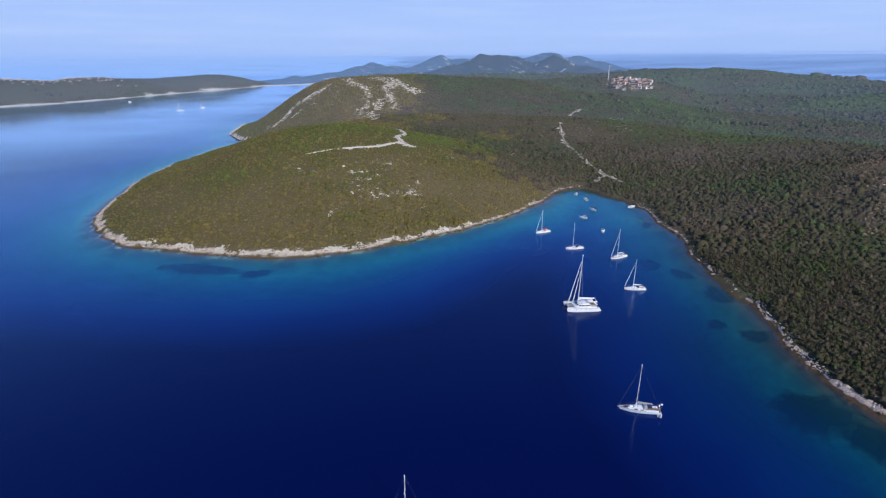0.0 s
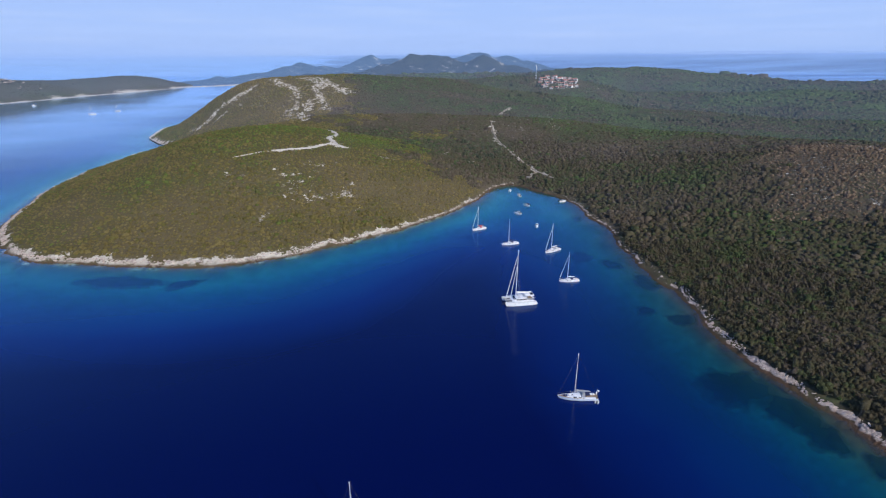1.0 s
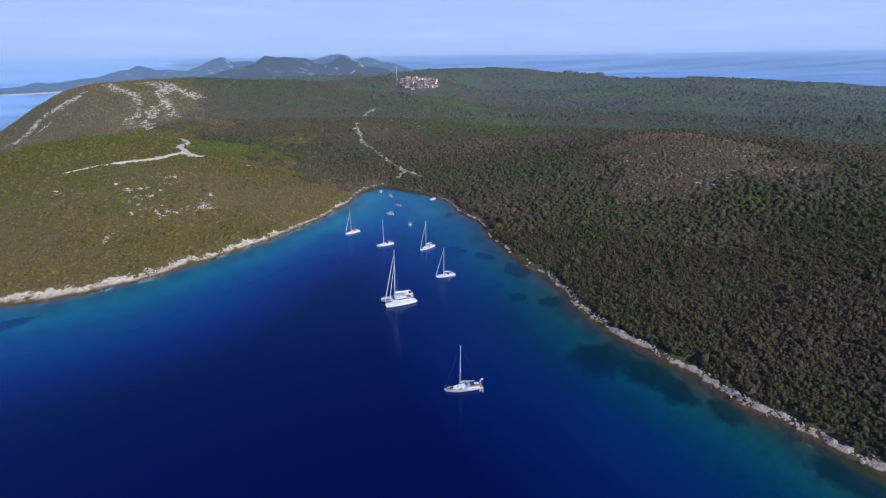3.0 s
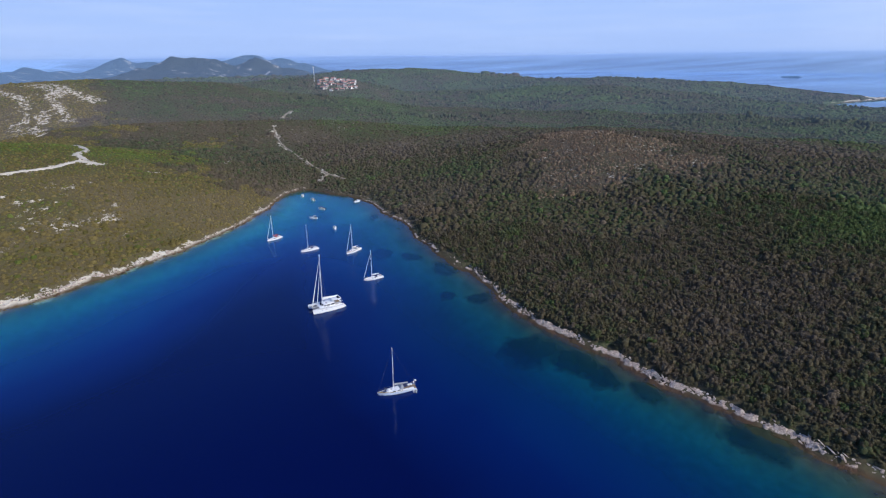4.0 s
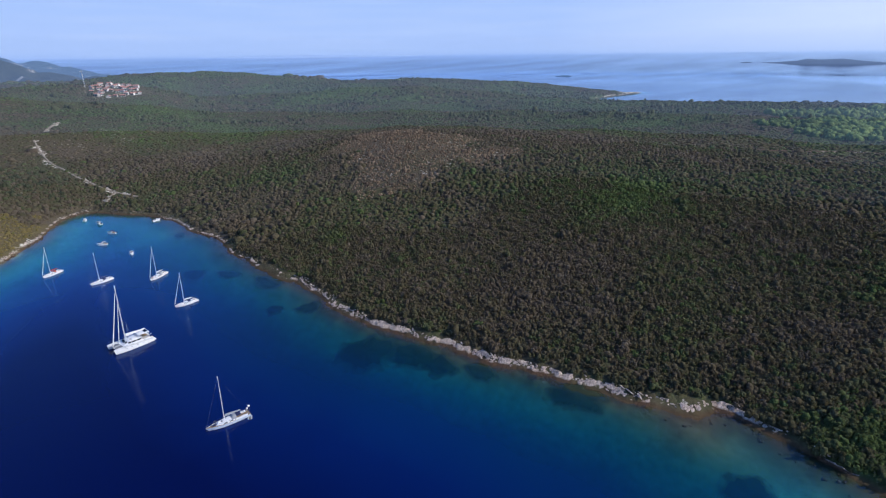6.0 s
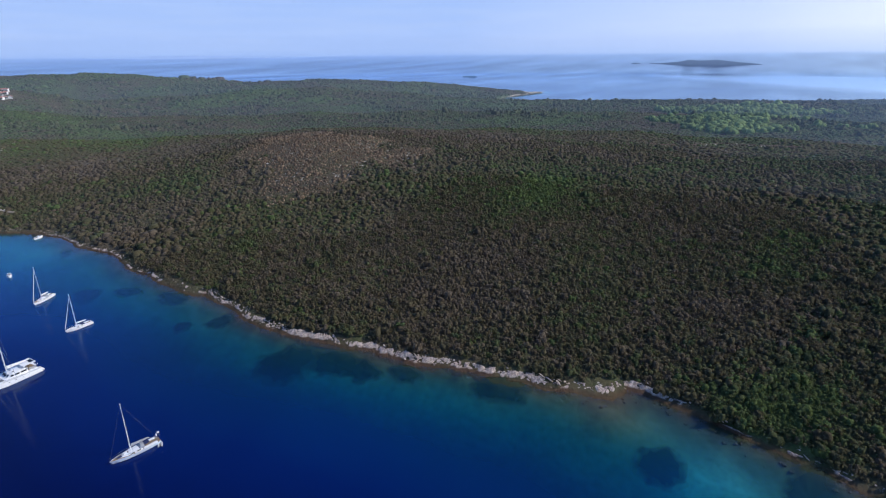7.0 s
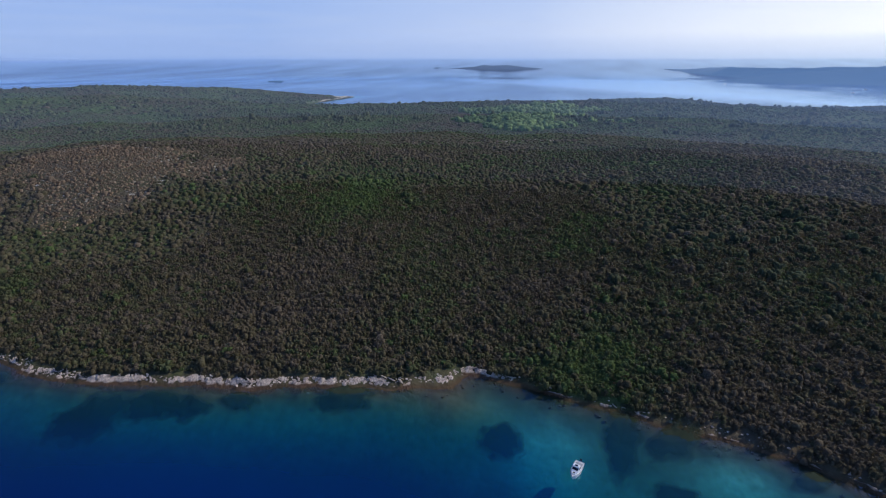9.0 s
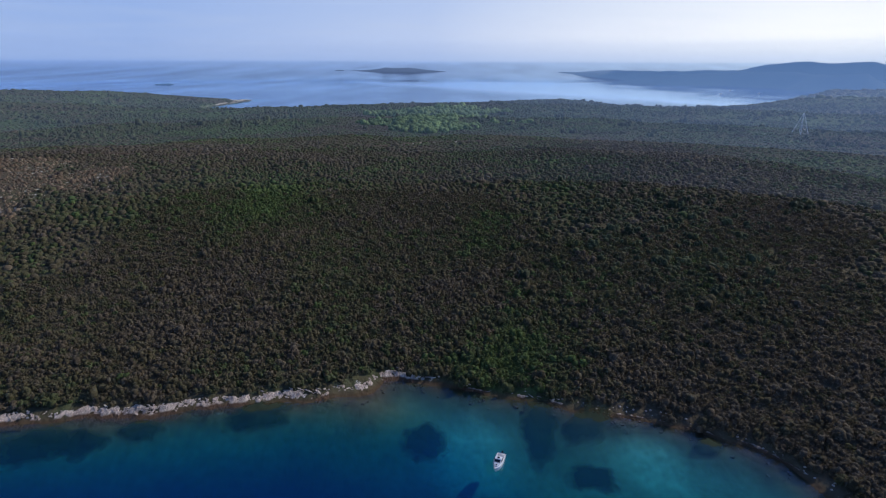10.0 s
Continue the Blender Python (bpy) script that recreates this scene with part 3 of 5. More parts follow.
def in_view(x, y):
    """The sector of the plan that the flight looks over."""
    a = np.degrees(np.arctan2(x - 2, y - 2))
    return (a > -45) & (a < 134)


def plant(name, step, near, far, forms, material, label, size, seed, keep, vary=0.15, flat=0.85):
    x, y = strewn(-1350, 1450 if step < 12 else 2100, -1000 if step < 12 else -1800, 2400, step, seed)
    r = np.hypot(x, y)
    r = r + (lumps(x, y, 45, 19) - 0.5) * 110 * (r > 180)
    ok = (r > near) & (r < far) & in_view(x, y)
    x, y = x[ok], y[ok]
    town = ((x - 262) / 38) ** 2 + ((y - 762) / 26) ** 2
    ok = keep(x, y) & ((town > 1.0) | (lumps(x, y, 9, 18) > 0.72))
    x, y = x[ok], y[ok]
    d = inland(x, y)
    rnd = np.random.default_rng(seed + 1)
    ok = (d > np.where(x < 62, 1.8 + 2.2 * smooth(-x, -40, 110), 0.2 + 2.0 * smooth(y, 4, 26)) + (0.9 + 1.3 * smooth(y, 4, 26)) * rnd.random(len(d))) & (bareness(x, y, d) * 0.86 < rnd.random(len(d)) + 0.08)
    x, y, d = x[ok], y[ok], d[ok]
    grow = 0.75 + 0.5 * lumps(x, y, 25, 11) + 0.34 * np.exp(-((x - 175) / 75) ** 2 - ((y + 35) / 55) ** 2)
    rad = size * rnd.uniform(0.62, 1.15, len(x)) * grow * np.exp(np.clip(rnd.normal(0, vary, len(x)), -0.8, 0.8))
    tone = np.clip(lushness(x, y) + rnd.normal(0, 0.19, len(x)), 0, 1)
    z = ground(x, y, d)
    return scatter(name, np.stack([x, y, z], 1), rad, rad * flat * rnd.uniform(0.8, 1.2, len(x)), forms, material, label, tone)


HEATH = [(269, 339), (320, 345), (322, 301), (305, 258), (290, 222), (300, 182), (246, 172), (252, 197), (234, 206), (210, 200), (192, 214), (209, 250), (231, 283)]


def on_heath(x, y):
    u, v = (lumps(x, y, 22, 16) - 0.5) * 34 + (lumps(x, y, 5, 14) - 0.5) * 22, (lumps(x, y, 22, 47) - 0.5) * 34 + (lumps(x, y, 5, 48) - 0.5) * 22
    return inside(x + u, y + v, HEATH)


def in_grove(x, y):
    e = ((x - 770) / 175) ** 2 + ((y - 45) / 115) ** 2
    return e + (lumps(x, y, 40, 17) - 0.5) * 1.8 < 0.6


def in_copse(x, y):
    """Scattered clumps of trees on the far plateau and along its coast."""
    r = np.hypot(x, y)
    return (lumps(x, y, 70, 35) * 0.6 + lumps(x, y, 24, 36) * 0.4 + 0.2 * smooth(r, 880, 1100) * smooth(y, 900, 500) > 0.57 - 0.07 * smooth(x, 350, 600) - 0.22 * smooth(r, 760, 980) * smooth(y, 420, 250) * smooth(x, 560, 700)) & (x > 170) & (r > 600) & ~over_channel(x, y)


def in_thicket(x, y):
    """Groups of larger trees in the hollow south of the heath and by the road above the bay."""
    e = np.minimum(((x - 235) / 110) ** 2 + ((y + 75) / 70) ** 2, ((x - 80) / 24) ** 2 + ((y - 420) / 40) ** 2)
    return (e + (lumps(x, y, 30, 49) - 0.5) * 1.6 + (lumps(x, y, 11, 50) - 0.5) < 0.5) & ~on_heath(x, y)


def over_channel(x, y):
    return x < -330


def elsewhere(x, y):
    return ~on_headland(x, y) & ~on_heath(x, y) & ~in_grove(x, y) & ~over_channel(x, y)


plant("maquis_near", 1.75, 90, 255, shrub_forms(18, 3, 5, 2, 20, 0.25, 1), LEAF_SCRUB, "dense dark green evergreen scrub on the shore slope", 1.45, 21, elsewhere, 0.22, 0.8)
plant("maquis_middle", 2.2, 255, 460, shrub_forms(10, 1, 6, 2, 2, 0.32, 2), LEAF_SCRUB, "dense dark green evergreen scrub on the hillside", 1.72, 22, elsewhere, 0.24, 0.6)
plant("maquis_headland", 1.85, 200, 760, shrub_forms(9, 1, 4, 2, 0, 0.4, 3), LEAF_OLIVE, "low olive green scrub on the headland", 1.12, 23, on_headland, 0.3, 0.46)
plant("heath", 2.0, 150, 460, shrub_forms(7, 1, 6, 2, 0, 0.35, 6), LEAF_BROWN, "sparse brown heath on the bald hilltop", 1.0, 26, on_heath, 0.3, 0.6)
plant("maquis_far", 3.7, 460, 860, shrub_forms(9, 1, 4, 2, 0, 0.5, 4), LEAF_SCRUB, "green scrub and small trees on the far slopes", 2.0, 24, elsewhere, 0.3, 0.32)
plant("woods_far", 9.5, 860, 1500, shrub_forms(9, 1, 5, 2, 0, 0.5, 5), LEAF_SCRUB, "hazy green woods on the far plateau", 3.8, 25, elsewhere, 0.35, 0.32)
plant("woods_farthest", 23.0, 1500, 2400, shrub_forms(8, 1, 6, 2, 0, 0.5, 15), LEAF_SCRUB, "hazy green woods at the back of the island", 8.0, 35, elsewhere, 0.4, 0.4)
plant("copse", 10.5, 480, 1250, shrub_forms(7, 3, 5, 2, 0, 0.35, 16), LEAF_TREE, "clumps of dark green trees on the far plateau", 3.4, 36, in_copse, 0.35, 0.75)
plant("thicket", 5.0, 200, 480, shrub_forms(8, 5, 6, 2, 16, 0.16, 17), LEAF_TREE, "taller rounded trees standing out of the scrub", 2.1, 37, in_thicket, 0.25, 0.9)
plant("hazed_scrub_opposite", 9.0, 1150, 2200, shrub_forms(6, 1, 4, 2, 0, 0.5, 9), LEAF_HAZED, "grey green scrub across the channel, haze in its colour", 3.2, 29, over_channel, 0.3, 0.3)
plant("pine_grove", 8.0, 560, 1350, shrub_forms(8, 6, 6, 3, 8, 0.14, 7), LEAF_GREEN, "fresh green pine grove near the far coast", 5.6, 27, in_grove, 0.25, 0.85)


# ---- distance ----
def distant(name, crests, wide, x0, x1, y0, y1, step, material, label, rough, steep=1.05):
    """A range of hills that stands out of the far sea, with spurs running down from its crests."""
    gx, gy = np.meshgrid(np.arange(x0, x1, step), np.arange(y0, y1, step))
    x, y = gx.ravel(), gy.ravel()
    z = np.full(x.shape, -6.0)
    bend = (lumps(x, y, 90, 34) - 0.5) * 70
    for crest in crests:
        z = np.maximum(z, ridge(x + bend * 0.25, y + bend, [(a, b, h + 6) for a, b, h in crest], wide, steep) - 6)
    z = z + ((lumps(x, y * 0.35, 46, 31) - 0.5) * rough + (lumps(x, y, 24, 32) - 0.5) * rough * 0.4) * smooth(z, -4, 20)
    n, m = gx.shape
    k = np.arange(n * m).reshape(n, m)
    q = np.stack([k[:-1, :-1], k[:-1, 1:], k[1:, 1:], k[1:, :-1]], -1).reshape(-1, 4)
    q = q[(z[q] > -4).any(1)]
    ob = sheet(name, np.stack([x, y, z + far_rise(x, y)], 1), q, material, {})
    ob.data.polygons.foreach_set("use_smooth", np.ones(len(q), bool))
    return tagged(ob, label, "backdrop", kind="structure")


# the far hills carry their haze as glow in their materials
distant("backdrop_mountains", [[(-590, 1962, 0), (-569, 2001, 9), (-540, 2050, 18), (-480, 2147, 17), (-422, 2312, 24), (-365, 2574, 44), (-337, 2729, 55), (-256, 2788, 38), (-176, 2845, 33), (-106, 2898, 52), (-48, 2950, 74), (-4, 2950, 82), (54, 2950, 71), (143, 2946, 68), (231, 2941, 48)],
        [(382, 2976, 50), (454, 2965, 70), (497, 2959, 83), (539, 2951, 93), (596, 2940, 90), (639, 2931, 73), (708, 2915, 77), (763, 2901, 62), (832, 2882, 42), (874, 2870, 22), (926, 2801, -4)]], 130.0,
        -760, 1150, 1800, 3300, 13, FAR_HILLS, "mountains beyond the island with a blue haze glow", 14)
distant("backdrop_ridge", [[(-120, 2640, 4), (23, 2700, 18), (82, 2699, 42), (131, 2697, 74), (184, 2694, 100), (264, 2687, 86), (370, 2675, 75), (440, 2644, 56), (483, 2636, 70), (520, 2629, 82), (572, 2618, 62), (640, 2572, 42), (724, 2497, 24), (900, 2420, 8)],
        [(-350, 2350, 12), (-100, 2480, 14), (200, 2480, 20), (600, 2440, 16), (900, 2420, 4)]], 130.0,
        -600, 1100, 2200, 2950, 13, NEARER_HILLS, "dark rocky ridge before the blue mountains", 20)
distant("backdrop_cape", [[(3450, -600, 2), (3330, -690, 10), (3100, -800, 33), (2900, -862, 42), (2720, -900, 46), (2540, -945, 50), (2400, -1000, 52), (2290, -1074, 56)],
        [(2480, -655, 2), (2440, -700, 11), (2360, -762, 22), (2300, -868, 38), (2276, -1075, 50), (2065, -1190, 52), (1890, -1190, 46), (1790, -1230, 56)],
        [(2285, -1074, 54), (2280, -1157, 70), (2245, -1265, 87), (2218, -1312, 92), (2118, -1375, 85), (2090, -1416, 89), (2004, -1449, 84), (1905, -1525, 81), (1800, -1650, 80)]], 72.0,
        1500, 3600, -2000, -450, 14, FAR_CAPE, "wooded cape across the far bay with a blue haze glow", 7, 2.0)
FAR_ISLET = haze_glow_material("distant_islet", (0.018, 0.045, 0.12), (0.02, 0.022, 0.015), 0.05)
FAR_COAST = haze_glow_material("distant_coast", (0.30, 0.43, 0.79), (0.02, 0.02, 0.02))
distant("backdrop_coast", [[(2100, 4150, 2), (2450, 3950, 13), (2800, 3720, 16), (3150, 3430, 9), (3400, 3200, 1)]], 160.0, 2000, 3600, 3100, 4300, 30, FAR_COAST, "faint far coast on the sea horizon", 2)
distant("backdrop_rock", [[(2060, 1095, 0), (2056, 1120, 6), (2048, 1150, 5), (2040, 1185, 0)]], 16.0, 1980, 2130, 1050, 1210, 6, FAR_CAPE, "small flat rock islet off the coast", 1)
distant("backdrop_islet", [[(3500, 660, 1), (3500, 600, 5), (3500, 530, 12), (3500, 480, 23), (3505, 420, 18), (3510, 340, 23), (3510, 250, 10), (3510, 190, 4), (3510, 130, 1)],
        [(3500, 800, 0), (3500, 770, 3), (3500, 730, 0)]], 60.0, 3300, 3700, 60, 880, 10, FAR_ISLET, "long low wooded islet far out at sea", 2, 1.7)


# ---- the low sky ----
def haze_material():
    """A glowing shell painted as milky low sky over the sea, whiter towards the sun, fading out upwards."""
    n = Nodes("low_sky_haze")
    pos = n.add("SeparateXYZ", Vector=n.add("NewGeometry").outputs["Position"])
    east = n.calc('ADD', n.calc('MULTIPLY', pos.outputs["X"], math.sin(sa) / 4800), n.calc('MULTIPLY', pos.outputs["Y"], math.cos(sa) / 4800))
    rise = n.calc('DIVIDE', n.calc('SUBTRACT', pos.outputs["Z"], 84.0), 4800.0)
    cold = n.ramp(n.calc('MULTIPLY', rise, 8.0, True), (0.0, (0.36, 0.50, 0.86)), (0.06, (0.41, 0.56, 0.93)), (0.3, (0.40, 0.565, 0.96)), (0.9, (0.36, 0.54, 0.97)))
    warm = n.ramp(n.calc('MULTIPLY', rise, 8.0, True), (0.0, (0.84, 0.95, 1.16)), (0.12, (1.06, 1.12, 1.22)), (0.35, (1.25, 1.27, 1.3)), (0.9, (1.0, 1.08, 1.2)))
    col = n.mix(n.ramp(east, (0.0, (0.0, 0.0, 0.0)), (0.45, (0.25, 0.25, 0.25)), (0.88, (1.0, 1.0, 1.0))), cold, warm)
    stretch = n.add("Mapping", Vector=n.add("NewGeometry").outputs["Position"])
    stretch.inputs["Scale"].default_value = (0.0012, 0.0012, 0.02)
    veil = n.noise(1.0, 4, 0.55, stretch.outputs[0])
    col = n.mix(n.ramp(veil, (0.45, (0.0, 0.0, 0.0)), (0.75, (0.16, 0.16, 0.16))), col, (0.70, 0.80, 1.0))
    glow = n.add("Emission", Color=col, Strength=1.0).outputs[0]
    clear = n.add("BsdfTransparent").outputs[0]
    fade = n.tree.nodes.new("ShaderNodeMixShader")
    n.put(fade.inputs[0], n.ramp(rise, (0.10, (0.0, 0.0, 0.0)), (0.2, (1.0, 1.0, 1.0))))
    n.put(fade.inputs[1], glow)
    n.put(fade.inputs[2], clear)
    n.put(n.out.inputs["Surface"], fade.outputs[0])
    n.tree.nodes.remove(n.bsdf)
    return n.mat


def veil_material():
    """A glowing see-through shell for the milky air over the far sea: thickest at the horizon, thinning upwards and
    towards the water below.
    """
    n = Nodes("far_air_glow")
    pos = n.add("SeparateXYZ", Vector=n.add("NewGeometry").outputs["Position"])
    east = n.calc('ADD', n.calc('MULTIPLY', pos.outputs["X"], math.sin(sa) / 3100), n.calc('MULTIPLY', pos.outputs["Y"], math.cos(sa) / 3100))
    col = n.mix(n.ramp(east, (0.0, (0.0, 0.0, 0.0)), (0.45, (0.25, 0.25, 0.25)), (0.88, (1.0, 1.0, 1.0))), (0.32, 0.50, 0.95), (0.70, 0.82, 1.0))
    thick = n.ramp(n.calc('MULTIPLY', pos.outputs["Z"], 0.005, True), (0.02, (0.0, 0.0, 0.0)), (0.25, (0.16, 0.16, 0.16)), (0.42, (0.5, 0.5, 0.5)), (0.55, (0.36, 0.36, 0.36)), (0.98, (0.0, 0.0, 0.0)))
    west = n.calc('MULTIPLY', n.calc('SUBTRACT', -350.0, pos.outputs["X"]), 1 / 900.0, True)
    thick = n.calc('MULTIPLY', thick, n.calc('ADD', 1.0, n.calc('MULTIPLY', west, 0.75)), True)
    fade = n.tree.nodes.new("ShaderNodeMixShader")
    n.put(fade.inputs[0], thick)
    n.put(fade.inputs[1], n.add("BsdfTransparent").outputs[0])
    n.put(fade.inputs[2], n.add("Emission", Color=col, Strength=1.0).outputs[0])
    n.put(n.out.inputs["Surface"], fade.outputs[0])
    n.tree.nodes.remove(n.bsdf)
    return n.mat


def air_glow_material(base, sunny):
    """A glowing see-through band for the thin blue air between the near and the far land, gone higher up."""
    n = Nodes("air_glow")
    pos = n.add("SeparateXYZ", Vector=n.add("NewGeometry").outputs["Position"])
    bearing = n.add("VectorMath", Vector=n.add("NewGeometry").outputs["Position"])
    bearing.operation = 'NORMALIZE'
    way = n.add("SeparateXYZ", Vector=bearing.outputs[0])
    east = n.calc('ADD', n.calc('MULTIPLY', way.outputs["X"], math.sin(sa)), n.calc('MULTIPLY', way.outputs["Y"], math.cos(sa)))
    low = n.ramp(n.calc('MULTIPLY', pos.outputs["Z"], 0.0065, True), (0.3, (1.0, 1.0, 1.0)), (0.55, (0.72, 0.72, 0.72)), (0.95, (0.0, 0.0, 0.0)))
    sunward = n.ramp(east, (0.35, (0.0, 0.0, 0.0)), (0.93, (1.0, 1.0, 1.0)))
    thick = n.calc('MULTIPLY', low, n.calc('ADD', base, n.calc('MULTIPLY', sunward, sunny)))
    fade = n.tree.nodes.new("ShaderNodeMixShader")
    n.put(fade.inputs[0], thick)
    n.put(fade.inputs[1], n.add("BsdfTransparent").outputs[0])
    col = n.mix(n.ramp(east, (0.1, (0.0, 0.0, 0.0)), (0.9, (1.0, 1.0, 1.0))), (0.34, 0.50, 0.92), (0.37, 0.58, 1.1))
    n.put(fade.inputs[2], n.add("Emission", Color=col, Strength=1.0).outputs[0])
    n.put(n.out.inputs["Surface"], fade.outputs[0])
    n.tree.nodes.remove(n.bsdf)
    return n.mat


ring = np.radians(np.arange(0, 360, 3.0))
levels = np.array([40.0, 90.0, 200.0, 400.0, 700.0, 1100.0])
rx, rz = np.meshgrid(ring, levels)
cells = np.arange(rx.size).reshape(rx.shape)
turned = np.roll(cells, -1, axis=1)
# glowing ring added in front of the sky to paint its low haze
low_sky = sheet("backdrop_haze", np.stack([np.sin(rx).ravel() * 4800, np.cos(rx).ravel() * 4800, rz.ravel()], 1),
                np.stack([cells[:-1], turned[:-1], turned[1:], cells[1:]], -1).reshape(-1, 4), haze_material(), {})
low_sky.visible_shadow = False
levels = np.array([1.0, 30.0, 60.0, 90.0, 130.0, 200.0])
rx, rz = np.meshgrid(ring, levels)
# added glow ring that veils the far sea in place of haze
far_air_glow = sheet("backdrop_air_glow", np.stack([np.sin(rx).ravel() * 3100, np.cos(rx).ravel() * 3100, rz.ravel()], 1),
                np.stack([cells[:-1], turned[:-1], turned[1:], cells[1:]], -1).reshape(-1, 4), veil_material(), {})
far_air_glow.visible_shadow = False
tagged(far_air_glow, "glowing see-through shell painted as far sea haze", "backdrop", kind="structure")
# glow bands ringed round the camera in place of haze, stronger sunward
AIR_GLOW, SUNWARD_GLOW = air_glow_material(0.036, 0.030), air_glow_material(0.006, 0.020)
# more glow in this one, blending the farthest land into the cape
BAY_GLOW = air_glow_material(0.036, 0.09)
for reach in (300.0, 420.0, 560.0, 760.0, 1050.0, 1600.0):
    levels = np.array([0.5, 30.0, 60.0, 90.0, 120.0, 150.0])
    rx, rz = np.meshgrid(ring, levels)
    band = sheet("backdrop_air_glow", np.stack([np.sin(rx).ravel() * reach, np.cos(rx).ravel() * reach, rz.ravel()], 1),
                 np.stack([cells[:-1], turned[:-1], turned[1:], cells[1:]], -1).reshape(-1, 4), BAY_GLOW if reach > 1400 else AIR_GLOW if reach > 500 else SUNWARD_GLOW, {})
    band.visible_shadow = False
    tagged(band, "glowing see-through band painted as thin blue haze", "backdrop", kind="structure")
tagged(low_sky, "glowing shell painted as pale blue low sky haze", "backdrop", kind="structure")


# ---- small helpers for things ----
def paint(name, color, rough=0.4, metal=0.0, grime=0.15, size=3.0):
    n = Nodes(name)
    dirt = n.ramp(n.noise(size, 5, 0.65), (0.4, (1.0, 1.0, 1.0)), (0.75, (1 - grime, 1 - grime, 1 - grime * 0.9)))
    return n.done(n.mix(1.0, color, dirt, 'MULTIPLY'), rough, metal, spec=0.5, normal=n.bump(n.noise(size * 8, 3), 0.05, 0.01))


GELCOAT = paint("white_gelcoat", (0.82, 0.82, 0.80), 0.28, grime=0.08)
DECK = paint("deck_paint", (0.66, 0.66, 0.63), 0.6, grime=0.15)
TEAK = paint("teak_deck", (0.30, 0.21, 0.12), 0.7, grime=0.35)
SMOKED = paint("smoked_window", (0.012, 0.014, 0.018), 0.08, grime=0.0)
ALLOY = paint("anodised_mast", (0.78, 0.78, 0.77), 0.35, 0.3, grime=0.1)
SAILCLOTH = paint("sailcloth", (0.74, 0.74, 0.70), 0.8, grime=0.12)
NAVY = paint("navy_canvas", (0.02, 0.03, 0.09), 0.85)
RED = paint("red_canvas", (0.42, 0.05, 0.03), 0.85)
GREY = paint("grey_canvas", (0.32, 0.33, 0.34), 0.85)
STEEL = paint("stainless_rail", (0.7, 0.7, 0.72), 0.25, 0.9, grime=0.05)
RUBBER = paint("grey_hypalon", (0.62, 0.63, 0.64), 0.6)
NET = paint("trampoline_net", (0.16, 0.17, 0.18), 0.9)
ANTIFOUL = paint("antifouling", (0.03, 0.05, 0.12), 0.8)
BLUE_HULL = paint("pale_blue_gelcoat", (0.58, 0.66, 0.76), 0.3, grime=0.08)
WALL = paint("lime_render", (0.80, 0.76, 0.70), 0.9, grime=0.3, size=0.7)
WALL_STONE = paint("rubble_stone_wall", (0.46, 0.41, 0.34), 0.95, grime=0.4, size=0.9)
ROOF = paint("clay_roof_tile", (0.50, 0.23, 0.16), 0.85, grime=0.45, size=1.2)
PANE = paint("window_pane", (0.03, 0.035, 0.04), 0.1)
SHUTTER = paint("green_shutter", (0.05, 0.10, 0.06), 0.6)
TIMBER = paint("grey_timber", (0.22, 0.19, 0.16), 0.85, grime=0.4)
WHITE_STEEL = paint("white_painted_steel", (0.85, 0.85, 0.84), 0.5, grime=0.1)
GALVANISED = paint("galvanised_steel", (0.62, 0.63, 0.64), 0.5, 0.4)


def part(name, bm, material, parent, label=""):
    me = bpy.data.meshes.new(name)
    bmesh.ops.recalc_face_normals(bm, faces=bm.faces)
    bm.to_mesh(me)
    bm.free()
    me.materials.append(material)
    ob = new(name, me)
    ob.parent = parent
    if label:
        ob["label"] = label
    return ob


def box(bm, x, y, z, sx, sy, sz, bevel=0.0, taper=1.0):
    """A box by its centre and sizes; the top may be smaller, the edges bevelled."""
    made = bmesh.ops.create_cube(bm, size=1.0)["verts"]
    for v in made:
        k = taper if v.co.z > 0 else 1.0
        v.co = Vector((x + v.co.x * sx * k, y + v.co.y * sy * k, z + v.co.z * sz))
    if bevel:
        edges = list({e for v in made for e in v.link_edges})
        bmesh.ops.bevel(bm, geom=edges, offset=bevel, segments=2, affect='EDGES', profile=0.6)
    return bm


def tube(bm, p, q, r0, r1=None, sides=8):
    """A round bar from p to q."""
    p, q = Vector(p), Vector(q)
    r1 = r0 if r1 is None else r1
    axis = (q - p).normalized()
    a = axis.orthogonal().normalized()
    b = axis.cross(a)
    rings = []
    for at_point, r in ((p, r0), (q, r1)):
        rings.append([bm.verts.new(at_point + (a * math.cos(2 * math.pi * k / sides) + b * math.sin(2 * math.pi * k / sides)) * r) for k in range(sides)])
    for k in range(sides):
        bm.faces.new((rings[0][k], rings[0][(k + 1) % sides], rings[1][(k + 1) % sides], rings[1][k]))
    bm.faces.new(rings[0][::-1])
    bm.faces.new(rings[1])
    return bm


def loft(bm, sections, closed_ends=True):
    """Skins a row of sections, each a row of points."""
    rows = [[bm.verts.new(p) for p in sec] for sec in sections]
    for a, b in zip(rows, rows[1:]):
        for k in range(len(a) - 1):
            bm.faces.new((a[k], a[k + 1], b[k + 1], b[k]))
    if closed_ends:
        bm.faces.new(rows[0])
        bm.faces.new(rows[-1][::-1])
    return bm


def beam_at(u, beam, stern, fine):
    """Half the beam at u from stern (0) to bow (1)."""
    if u < 0.45:
        return beam / 2 * (stern + (1 - stern) * math.sin(u / 0.45 * math.pi / 2))
    return beam / 2 * max(0.02, 1 - ((u - 0.45) / 0.55) ** fine)


